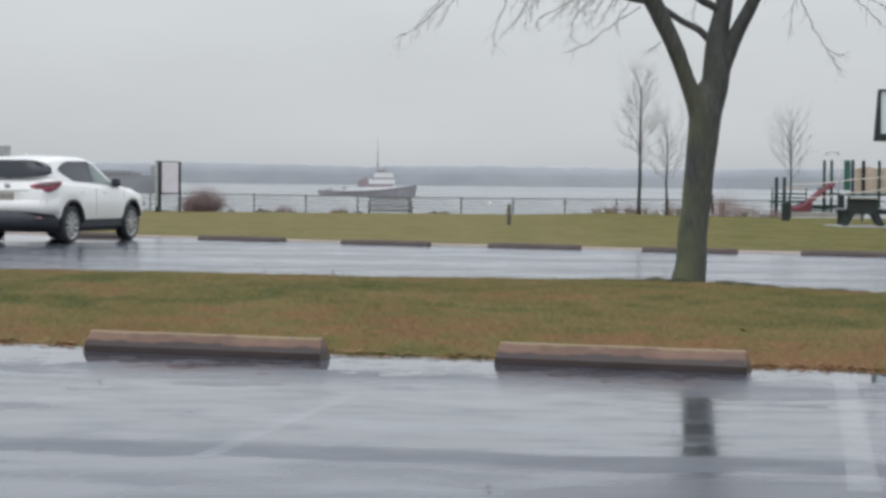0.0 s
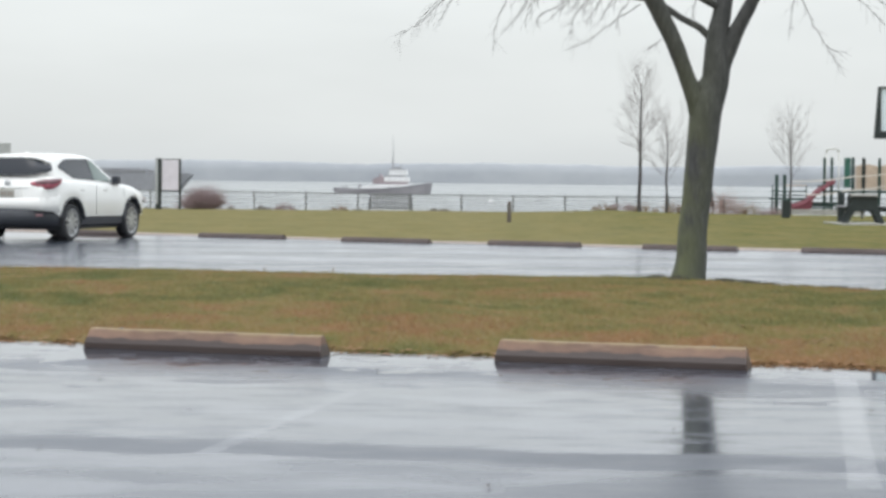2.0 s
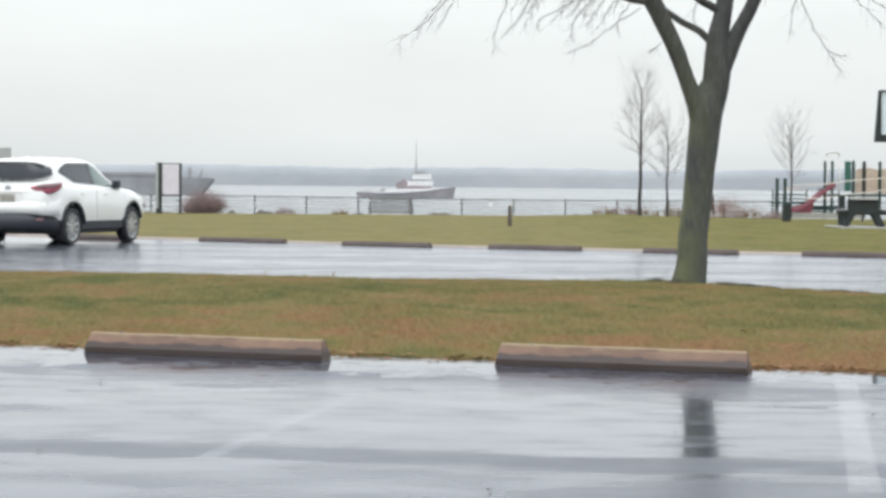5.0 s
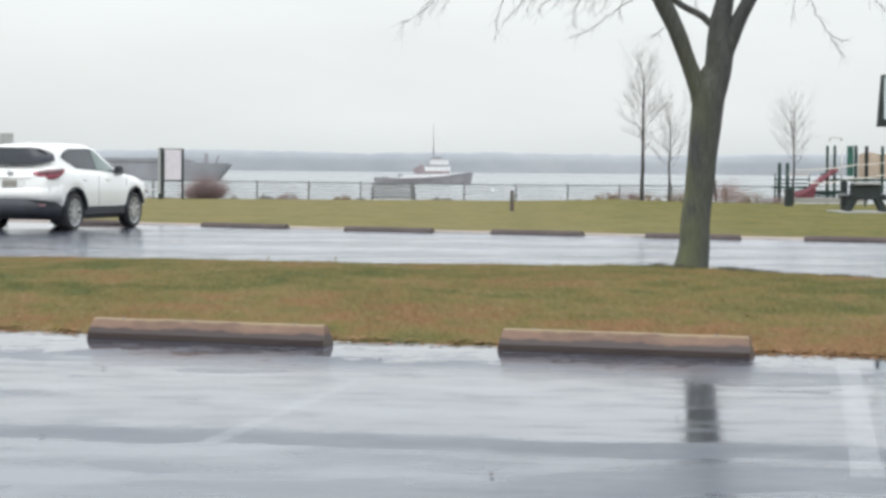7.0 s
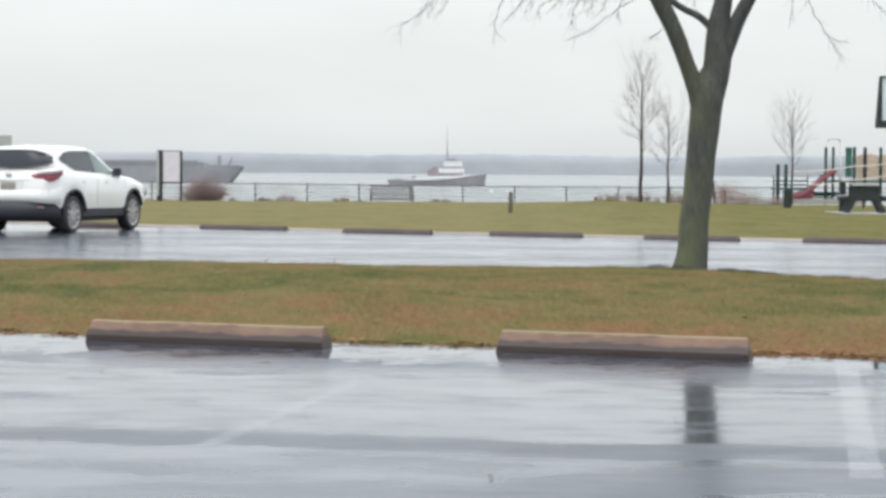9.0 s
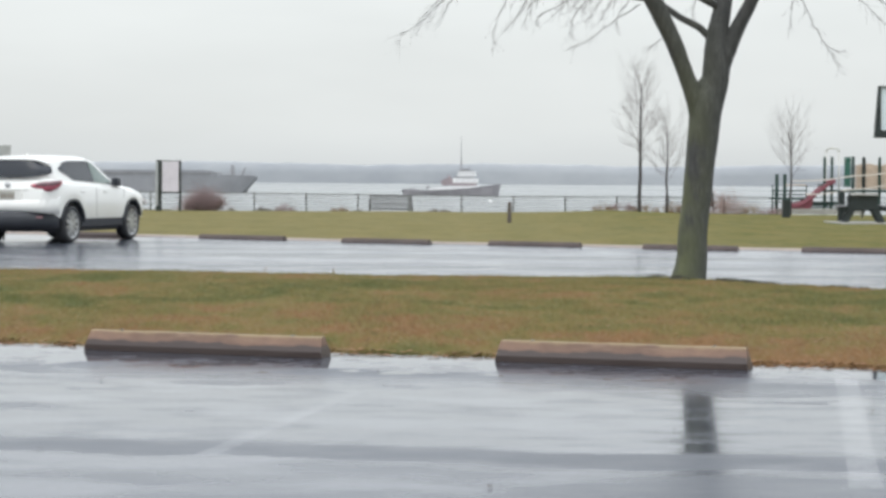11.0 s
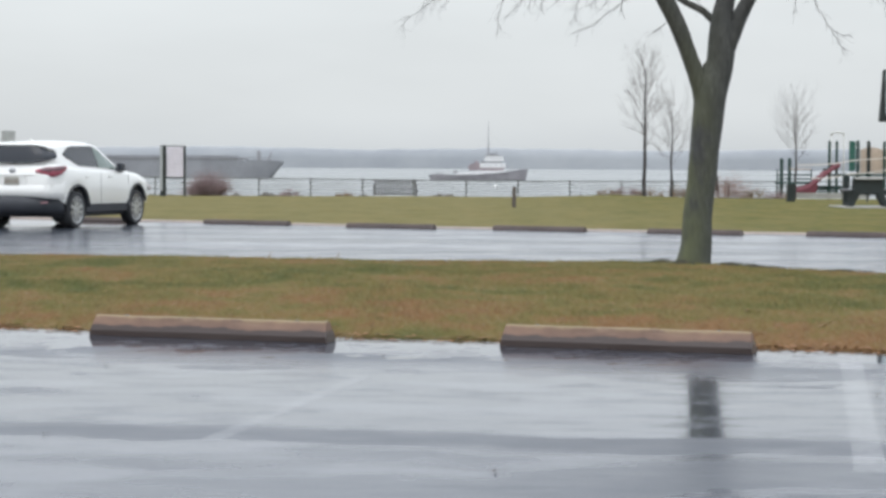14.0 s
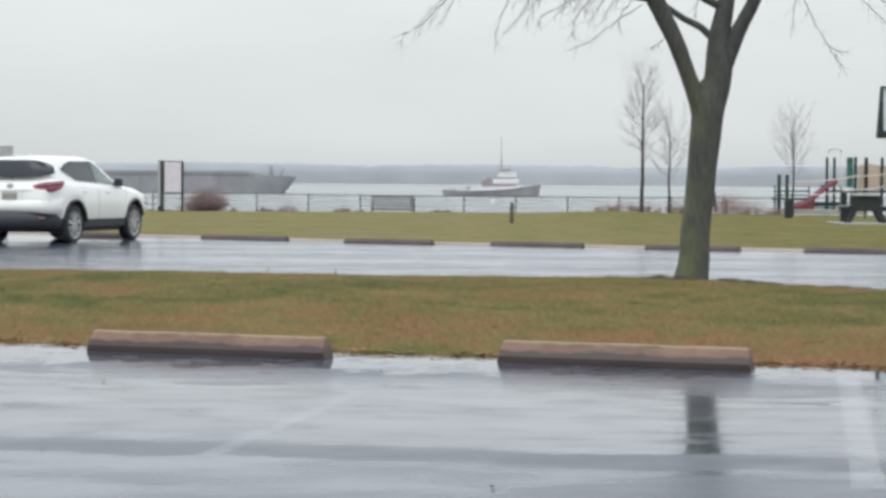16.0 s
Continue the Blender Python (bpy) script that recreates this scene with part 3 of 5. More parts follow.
def parking_stop(p, q, label, group, mat, tall=1.0):
    """A chamfered concrete bar whose front foot runs from p to q."""
    p, q = Vector((*p, 0)), Vector((*q, 0))
    length = (q - p).length
    ob = thing("parking_stop", label, "parking stop", group, (*((p + q) / 2).xy, 0), math.degrees(math.atan2(q.y - p.y, q.x - p.x)))
    bm = bmesh.new()
    rows = []
    n = 10
    prof = [(0.0, 0.002), (0.004, 0.042), (0.060, 0.138), (0.070, 0.146), (0.120, 0.146), (0.130, 0.138), (0.186, 0.042), (0.19, 0.002)]
    prof = [(y, z * tall if z > 0.01 else z) for y, z in prof]
    for i in range(n + 1):
        x = -length / 2 + length * i / n
        inset = 0.022 if i in (0, n) else 0.0
        rows.append([(x + (inset if i == 0 else -inset if i == n else 0) * (z / 0.14) * 1.2, y + 0.004 * noise.noise((x * 4 + p.x, y * 9, z * 9)),
                      z * (1 + 0.03 * noise.noise((x * 3 + p.x, 1, 4))) if z > 0.01 else z) for y, z in prof])
    loft(bm, rows)
    part("bar", bm, mat, ob)
    for s in (-1, 1):
        b = bmesh.new()
        tube(b, [(s * length * 0.36, 0.095, 0.13 * tall), (s * length * 0.36, 0.095, 0.152 * tall)], 0.014, 8)
        part("anchor_pin", b, GALV, ob, "rusty steel anchor pin")
    return ob


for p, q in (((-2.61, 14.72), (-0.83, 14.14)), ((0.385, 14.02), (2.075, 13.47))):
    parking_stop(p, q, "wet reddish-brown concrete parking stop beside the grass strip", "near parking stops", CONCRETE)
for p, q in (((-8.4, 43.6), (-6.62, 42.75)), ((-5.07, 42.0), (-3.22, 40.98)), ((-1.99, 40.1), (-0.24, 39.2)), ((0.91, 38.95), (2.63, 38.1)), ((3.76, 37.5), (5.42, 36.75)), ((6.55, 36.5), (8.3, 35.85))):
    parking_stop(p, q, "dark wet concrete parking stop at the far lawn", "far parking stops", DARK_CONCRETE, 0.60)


# ---- the big tree ----
def grow(bm, p, d, length, r, depth, rng, droop=0.0, seg=5, spread=0.6, kids=(2, 4)):
    """A forking twig with bends."""
    pts, rad = [p.copy()], [r]
    n = 4
    for i in range(n):
        d = (d + Vector((rng.uniform(-1, 1), rng.uniform(-1, 1), rng.uniform(-1, 1) - droop)) * 0.16).normalized()
        p = p + d * (length / n)
        pts.append(p.copy())
        rad.append(r * (1 - 0.55 * (i + 1) / n))
        if depth > 0 and i >= 1:
            for _ in range(rng.randint(*kids) if i == n - 1 else rng.randint(0, 2)):
                k = Vector((rng.uniform(-1, 1), rng.uniform(-1, 1), rng.uniform(-0.7, 0.8) - droop)).normalized()
                grow(bm, p, (d * (1 - spread) + k * spread).normalized(), length * rng.uniform(0.5, 0.75), rad[-1] * 0.75, depth - 1, rng, droop, max(3, seg - 1), spread, kids)
    tube(bm, pts, rad, seg, False)


def big_tree():
    ob = thing("tree", "large bare tree with a mossy forked trunk on the grass", "tree", "", (3.23, 26.06, 0.02))
    rng = random.Random(11)
    bm = bmesh.new()
    p, r = curve_points([(0.0, 0, -0.15), (0.0, 0, 0.02), (0.03, 0, 0.25), (0.045, 0, 0.55), (0.085, 0, 1.0), (0.125, 0, 1.42), (0.165, 0, 1.9), (0.195, 0, 2.18), (0.225, 0.02, 2.42), (0.25, 0.02, 2.6)],
                        [0.23, 0.212, 0.200, 0.190, 0.187, 0.192, 0.203, 0.210, 0.185, 0.10], 4)
    tube(bm, p, r, 20)
    # root flare
    for v in bm.verts:
        f = max(0.0, 1 - max(v.co.z, 0) / 0.32) ** 2
        a = math.atan2(v.co.y, v.co.x)
        k = 1 + f * (0.02 + 0.08 * max(0, -math.cos(a)) ** 2 + 0.06 * math.cos(5 * a + 1.0))
        v.co.x, v.co.y = v.co.x * k, v.co.y * k
    for v in bm.verts:
        v.co += Vector((1, 1, 0)) * 0.016 * noise.noise(Vector((v.co.x * 9, v.co.y * 9, v.co.z * 2.5)))
    part("trunk", bm, BARK, ob, "mossy greenish-brown trunk", True)

    limbs = {
        "left": ([(0.15, 0, 1.6), (0.115, -0.02, 2.0), (0.045, -0.03, 2.3), (-0.078, -0.06, 2.62), (-0.23, -0.1, 3.0), (-0.365, -0.12, 3.28), (-0.575, -0.16, 3.68), (-0.85, -0.2, 4.3), (-1.35, -0.3, 5.3), (-1.7, -0.2, 6.3)],
                 [0.10, 0.125, 0.120, 0.105, 0.110, 0.113, 0.118, 0.10, 0.07, 0.03]),
        "middle": ([(0.16, 0.01, 1.6), (0.205, 0.02, 2.05), (0.26, 0.02, 2.33), (0.318, 0.03, 2.6), (0.335, 0.04, 2.95), (0.345, 0.05, 3.2), (0.42, 0.08, 3.6), (0.5, 0.2, 4.3), (0.45, 0.3, 5.4), (0.6, 0.3, 6.6), (0.5, 0.4, 7.8)],
                   [0.13, 0.172, 0.183, 0.180, 0.170, 0.138, 0.112, 0.10, 0.08, 0.05, 0.02]),
        "right": ([(0.37, 0.02, 2.66), (0.475, 0, 2.95), (0.57, -0.02, 3.2), (0.69, -0.06, 3.44), (0.79, -0.1, 3.66), (1.05, -0.2, 4.3), (1.6, -0.3, 5.2), (2.0, -0.3, 6.2)],
                  [0.11, 0.108, 0.10, 0.09, 0.085, 0.075, 0.05, 0.02]),
        "back": ([(0.30, 0.08, 3.05), (0.12, 0.14, 3.24), (-0.06, 0.20, 3.34), (-0.24, 0.26, 3.46), (-0.6, 0.35, 3.72), (-1.3, 0.5, 4.2), (-2.2, 0.6, 4.6)],
                 [0.055, 0.045, 0.043, 0.042, 0.038, 0.03, 0.015]),
        "upper": ([(0.42, 0.06, 3.46), (0.24, 0.0, 3.56), (0.05, -0.1, 3.65), (-0.4, -0.4, 4.0), (-1.1, -0.7, 4.5)], [0.055, 0.052, 0.048, 0.035, 0.015]),
        "lower": ([(-0.50, -0.16, 3.62), (-0.66, -0.2, 3.60), (-0.95, -0.25, 3.66), (-1.6, -0.3, 3.95), (-2.4, -0.4, 4.15), (-3.1, -0.4, 4.2)], [0.055, 0.05, 0.042, 0.034, 0.024, 0.012]),
        "reach": ([(0.74, -0.1, 3.75), (1.2, -0.4, 4.15), (1.9, -0.5, 4.3), (2.6, -0.5, 4.15), (3.1, -0.5, 3.9)], [0.06, 0.05, 0.035, 0.022, 0.012]),
    }
    for key, (pts, rad) in limbs.items():
        bm = bmesh.new()
        pp, rr = curve_points(pts, rad, 4)
        tube(bm, pp, rr, 12)
        for v in bm.verts:
            v.co += Vector((1, 1, 0.5)) * 0.008 * noise.noise(v.co * 8)
        part("limb", bm, BARK, ob, "", True)
    # the crown above
    bm = bmesh.new()
    for key, (pts, rad) in limbs.items():
        pp, rr = curve_points(pts, rad, 3)
        for q, w in zip(pp, rr):
            if q.z > 3.95 and w < 0.09:
                for _ in range(2):
                    d = Vector((rng.uniform(-1, 1), rng.uniform(-0.8, 0.8), rng.uniform(0.1, 1.0))).normalized()
                    grow(bm, q, d, rng.uniform(0.9, 1.7), max(0.012, w * 0.4), 2, rng, -0.05)
    part("crown", bm, TWIG, ob, "bare forking twigs")
    # hanging tips under the crown
    tips = (
        (((-2.90, -0.3, 3.87), (-3.22, -0.3, 3.54), (-3.49, -0.3, 3.27), (-3.77, -0.3, 3.09)), 2),
        (((-3.11, -0.3, 3.84), (-3.30, -0.3, 3.51), (-3.53, -0.3, 3.29)), 1),
        (((-3.00, -0.3, 3.76), (-3.15, -0.3, 3.47), (-3.29, -0.3, 3.25)), 1),
        (((-2.37, -0.3, 3.91), (-2.42, -0.3, 3.55), (-2.55, -0.3, 3.23), (-2.58, -0.3, 2.91)), 1),
        (((-1.99, -0.3, 3.84), (-2.15, -0.3, 3.55), (-2.32, -0.3, 3.27), (-2.47, -0.3, 3.12)), 1),
        (((-1.34, -0.3, 3.85), (-1.59, -0.3, 3.56), (-1.97, -0.3, 3.36), (-2.02, -0.3, 3.23)), 1),
        (((-1.12, -0.3, 3.85), (-1.37, -0.3, 3.56), (-1.56, -0.3, 3.31), (-1.59, -0.3, 3.11)), 2),
        (((-1.04, -0.3, 3.78), (-1.23, -0.3, 3.50), (-1.41, -0.3, 3.27)), 2),
        (((-0.94, -0.3, 3.74), (-1.10, -0.3, 3.49), (-1.21, -0.3, 3.28)), 1),
        (((-0.70, -0.3, 3.50), (-1.04, -0.3, 3.28), (-1.37, -0.3, 3.03), (-1.63, -0.3, 2.92)), 1),
        (((-1.88, -0.3, 3.84), (-2.05, -0.3, 3.55), (-2.18, -0.3, 3.25)), 1),
        (((-1.44, -0.3, 3.77), (-1.66, -0.3, 3.48), (-1.84, -0.3, 3.34)), 1),
        (((-0.83, -0.3, 3.56), (-0.95, -0.3, 3.40), (-1.01, -0.3, 3.21)), 0),
        (((-0.43, -0.3, 3.06), (-0.52, -0.3, 2.98), (-0.59, -0.3, 2.95)), 0),
        (((1.21, -0.3, 4.01), (1.37, -0.3, 3.58), (1.52, -0.3, 3.26), (1.68, -0.3, 3.00), (1.94, -0.3, 2.90)), 0),
        (((1.67, -0.3, 3.01), (1.76, -0.3, 2.87), (1.85, -0.3, 2.74)), 0),
        (((1.30, -0.3, 3.87), (1.26, -0.3, 3.58), (1.19, -0.3, 3.19)), 1),
        (((1.82, -0.3, 3.91), (2.11, -0.3, 3.58), (2.45, -0.3, 3.26)), 1),
        (((1.97, -0.3, 3.87), (2.29, -0.3, 3.62), (2.62, -0.3, 3.40)), 1),
        (((0.05, -0.3, 3.68), (-0.01, -0.3, 3.48), (-0.04, -0.3, 3.35)), 0),
    )
    # a thicker fringe of short tips beside the left limb
    fringe = random.Random(23)
    for _ in range(13):
        x, low = fringe.uniform(-2.1, -0.75), fringe.uniform(3.36, 3.6)
        lean = fringe.uniform(-0.4, -0.1)
        tips += ((((x, -0.2, 3.98), (x + lean * 0.4, -0.25, 3.75), (x + lean, -0.3, low)), fringe.randint(0, 1)),)
    for spine, depth in tips:
        spine = [Vector(p) for p in spine]
        pp, rr = curve_points(spine, [0.0068 - 0.0044 * i / (len(spine) - 1) for i in range(len(spine))], 5)
        for i in range(1, len(pp) - 1):
            pp[i] += Vector((rng.uniform(-1, 1), rng.uniform(-1, 1), rng.uniform(-1, 1))) * 0.014
        bm = bmesh.new()
        tube(bm, pp, rr, 5, False)
        for i in range(2, len(pp) - 1):
            d = (pp[i + 1] - pp[i]).normalized()
            for _ in range(1 + (rng.random() < 0.2 + 0.3 * depth)):
                k = Vector((rng.uniform(-1, 1), rng.uniform(-0.6, 0.6), rng.uniform(-1, 0.6)))
                grow(bm, pp[i], (d * 0.7 + k * 0.5).normalized(), rng.uniform(0.08, 0.26), 0.0024, max(0, depth - 1), rng, 0.1, 4, 0.45, (1, 1))
        part("hanging_twig", bm, TWIG, ob, "thin drooping twig with buds")
    return ob


big_tree()


def young_tree(x, y, z, height, width, seed, label, clear=0.3, lean=1.0):
    ob = thing("young_tree", label, "tree", "young lakeside trees", (x, y, z + swell(x, y)))
    rng = random.Random(seed)
    bm = bmesh.new()
    stem = height * 0.74
    pts = [Vector((0.02 * rng.uniform(-1, 1), 0.02 * rng.uniform(-1, 1), stem * i / 8)) for i in range(9)]
    pts[0] = Vector((0, 0, -0.2))
    rad = [0.064 * (height / 6) * (1 - 0.90 * (i / 8) ** 1.2) + 0.006 for i in range(9)]
    pp, rr = curve_points(pts, rad, 3)
    tube(bm, pp, rr, 8)
    part("trunk", bm, YOUNG_BARK, ob, "", True)
    bm = bmesh.new()
    n = int(34 * height / 5)
    for i in range(n):
        w = ((i + rng.random()) / n) ** 0.8
        u = clear / 0.74 + (1 - clear / 0.74) * w
        k = min(len(pp) - 1, int(u * (len(pp) - 1)))
        a = i * 2.4 + rng.uniform(-0.5, 0.5)
        top = w > 0.8
        reach = width * (0.30 + 0.62 * math.sin(math.pi * (0.10 + 0.68 * w))) * rng.uniform(0.75, 1.15)
        d = Vector((math.cos(a), math.sin(a), lean + (0.55 if top else 0.2 * w))).normalized()
        grow(bm, pp[k], d, reach * (1.08 if top else 1.0), max(0.009, rr[k] * 0.34), 2, rng, -0.22, 4, 0.38, (2, 3))
    part("crown", bm, FINE_TWIG, ob, "fine upright bare twigs")
    return ob


young_tree(7.52, 76, 0.0, 6.6, 0.95, 2, "tall slim bare young tree near the shore fence", 0.28, 1.1)
young_tree(8.60, 76.5, 0.0, 4.3, 1.0, 3, "short spreading bare young tree near the shore fence", 0.26, 0.75)
young_tree(13.49, 77.5, 0.0, 4.2, 1.05, 4, "vase-shaped bare young tree behind the playground", 0.33, 1.25)


# ---- shore fence, signs, bench, post, shrubs ----
def fence():
    ob = thing("fence", "grey chain-link fence along the shore", "fence", "", (0, 105, 0))
    def top(x):
        return 0.43 - 0.0054 * min(x, 3.0) + 0.0030 * max(0.0, x - 3.0)
    post = bmesh.new()
    tube(post, [(0, 0, -1.15), (0, 0, 0.02)], 0.045, 8)
    tube(post, [(0, 0, 0.02), (0, 0, 0.06)], [0.055, 0.02], 8)
    me = as_mesh("post", post, GALV)
    step = 2.705
    x0 = (455 - 784) * 105 / 3550
    for k in range(-8, 18):
        x = x0 + k * step
        again("post", me, ob, pose(x, 0, top(x)))
        bm = bmesh.new()
        for zz, r in ((-0.01, 0.028), (-0.95, 0.012)):
            tube(bm, [(x, 0, top(x) + zz), (x + step, 0, top(x + step) + zz)], r, 6)
        part("rail", bm, GALV, ob)
        bm = bmesh.new()
        n = 22
        for i in range(-n // 2, n + 1):
            for s in (1, -1):
                xa, xb = (i / n) * step, (i / n) * step + s * 0.95
                za, zb = -0.95, 0.0
                ca, cb = max(0, min(step, xa)), max(0, min(step, xb))
                if abs(xb - xa) < 1e-6 or ca == cb:
                    continue
                z1 = za + (zb - za) * (ca - xa) / (xb - xa)
                z2 = za + (zb - za) * (cb - xa) / (xb - xa)
                tube(bm, [(x + ca, 0.03, top(x + ca) + z1), (x + cb, 0.03, top(x + cb) + z2)], 0.006, 3, False)
        part("mesh_panel", bm, GALV, ob, "diamond wire mesh")
    return ob


fence()


def notice_board():
    ob = thing("notice_board", "pale lilac notice board between two dark posts on the lawn", "sign", "", (-10.1, 74.7, 0.0), 3)
    part("post", slab((-0.37, 0, 0.93), (0.22, 0.14, 1.96), 0.015), DARK_POST, ob, "broad dark green post")
    part("post_face", slab((-0.435, -0.076, 1.05), (0.095, 0.012, 1.66), 0.004), SIGN_GREY, ob, "pale strip on the post")
    part("post", slab((0.42, 0, 0.92), (0.085, 0.10, 1.94), 0.01), DARK_POST, ob, "slim dark post")
    board = part("panel", slab((0.07, 0.0, 1.29), (0.62, 0.05, 1.12), 0.01), BOARD, ob, "pale lilac panel")
    rng = random.Random(3)
    for i in range(7):
        w = rng.uniform(0.28, 0.46)
        part("text_bar", slab((0.07 - (0.48 - w) / 2, -0.027, 1.73 - 0.13 * i), (w, 0.004, 0.05)), BOARD_MARK, board, "unreadable faded text bar")
    part("rail", slab((0.07, 0.0, 0.70), (0.66, 0.06, 0.05), 0.008), DARK_POST, ob)
    part("rail", slab((0.07, 0.0, 1.875), (0.66, 0.06, 0.035), 0.008), DARK_POST, ob)
    return ob


notice_board()


def park_bench():
    ob = thing("bench", "dark slatted park bench facing the water", "bench", "", (-2.28, 92.0, ground_z(-2.28, 92.0)), 4)
    ob.scale = (1.25, 1, 1)
    for s in (-0.78, 0.78):
        part("leg", slab((s, 0.0, 0.21), (0.06, 0.42, 0.45), 0.012), BENCH, ob)
        part("armrest", slab((s, 0.02, 0.64), (0.06, 0.44, 0.04), 0.012), BENCH, ob)
        part("arm_post", slab((s, 0.2, 0.52), (0.05, 0.05, 0.24), 0.008), BENCH, ob)
    me = as_mesh("slat", slab((0, 0, 0), (0.062, 0.025, 0.60), 0.006), BENCH)
    for i in range(14):
        again("slat", me, ob, pose(-0.72 + i * 0.1108, -0.17, 0.51, -8))
    part("top_rail", slab((0, -0.20, 0.82), (1.66, 0.05, 0.06), 0.012), BENCH, ob)
    part("bottom_rail", slab((0, -0.12, 0.20), (1.62, 0.04, 0.06), 0.01), BENCH, ob)
    me = as_mesh("seat_slat", slab((0, 0, 0), (1.6, 0.07, 0.03), 0.006), BENCH)
    for i in range(5):
        again("seat_slat", me, ob, pose(0, -0.1 + i * 0.088, 0.44))
    return ob


park_bench()

ob = thing("bollard", "short weathered brown timber post standing in the lawn", "post", "", (2.0, 58.4, 0.0))
bm = bmesh.new()
tube(bm, [(0, 0, -0.1), (0, 0, 0.55), (0, 0, 0.60), (0, 0, 0.625)], [0.062, 0.060, 0.058, 0.035], 12)
part("shaft", bm, WOOD_POST, ob)
bm = bmesh.new()
tube(bm, [(0, 0, 0.47), (0, 0, 0.50)], 0.066, 12)
part("band", bm, GALV, ob, "dull metal band")

ob = thing("road_sign", "grey back of a square road sign on a post", "sign", "", (-15.2, 70.0, 0.0), 4)
part("plate", slab((0, 0, 2.12), (0.48, 0.012, 0.44), 0.004), SIGN_GREY, ob)
bm = bmesh.new()
tube(bm, [(0, 0.03, -0.2), (0, 0.03, 2.25)], 0.03, 8)
part("pole", bm, GALV, ob)


def shrub(x, y, z, w, h, n, seed, mat, label, category="shrub", up=0.7):
    ob = thing("shrub", label, category, "", (x, y, z + swell(x, y)))
    rng = random.Random(seed)
    bm = bmesh.new()
    for i in range(n):
        a, t = rng.uniform(0, 2 * math.pi), rng.random() ** 0.6
        base = Vector((t * w * 0.35 * math.cos(a), t * w * 0.25 * math.sin(a), -0.05))
        d = Vector((math.cos(a) * t, math.sin(a) * t * 0.6, up * rng.uniform(0.6, 1.2))).normalized()
        grow(bm, base, d, h * rng.uniform(0.55, 0.95) * (1.05 - 0.35 * t), 0.011, 2, rng, 0.0, 3, 0.5, (2, 3))
    part("twig_mass", bm, mat, ob)
    return ob


shrub(-9.0, 77.0, -0.02, 0.80, 0.78, 260, 21, SHRUB, "dense russet-brown leafless shrub by the fence")
shrub(-9.55, 77.2, -0.02, 0.9, 0.5, 50, 22, SHRUB, "low russet-brown leafless shrub by the fence")
shrub(10.35, 77.0, 0.0, 1.0, 0.95, 42, 23, PALE_SHRUB, "thin reddish straw-coloured shrub by the fence")
shrub(11.1, 77.4, 0.0, 0.8, 0.75, 30, 24, PALE_SHRUB, "thin reddish shrub by the fence")


for i, (x, w, h, m) in enumerate(((6.3, 1.0, 0.3, REED), (7.0, 1.2, 0.36, SHRUB), (7.8, 1.1, 0.34, REED), (8.9, 1.3, 0.42, REED), (9.7, 1.0, 0.5, SHRUB), (11.9, 1.2, 0.4, REED), (12.8, 1.0, 0.35, SHRUB), (-3.9, 0.8, 0.22, REED), (-6.0, 0.9, 0.25, SHRUB))):
    shrub(x, 77.3 + 0.2 * (i % 3), -0.03, w, h, 45, 40 + i, m, "low dry brown tussock at the lawn edge", "dry grass", 0.9)


def rocks():
    """Loose boulders on the bank top."""
    rng = random.Random(8)
    for x in [rng.uniform(-18, 18) for _ in range(70)]:
        ob = thing("boulder", "dark grey boulder on the shore bank", "rock", "shore boulders", (x, 107.0 + rng.uniform(-0.6, 0.6), -0.75 + rng.uniform(-0.1, 0.05)), rng.uniform(0, 180))
        bm = bmesh.new()
        bmesh.ops.create_icosphere(bm, subdivisions=2, radius=1)
        s = Vector((rng.uniform(0.2, 0.6), rng.uniform(0.2, 0.45), rng.uniform(0.2, 0.42)))
        o = rng.uniform(0, 50)
        for v in bm.verts:
            v.co *= 1 + 0.45 * noise.noise(v.co * 1.6 + Vector((o, 0, 0)))
            v.co = Vector((v.co.x * s.x, v.co.y * s.y, v.co.z * s.z))
        part("stone", bm, ROCK, ob)


rocks()


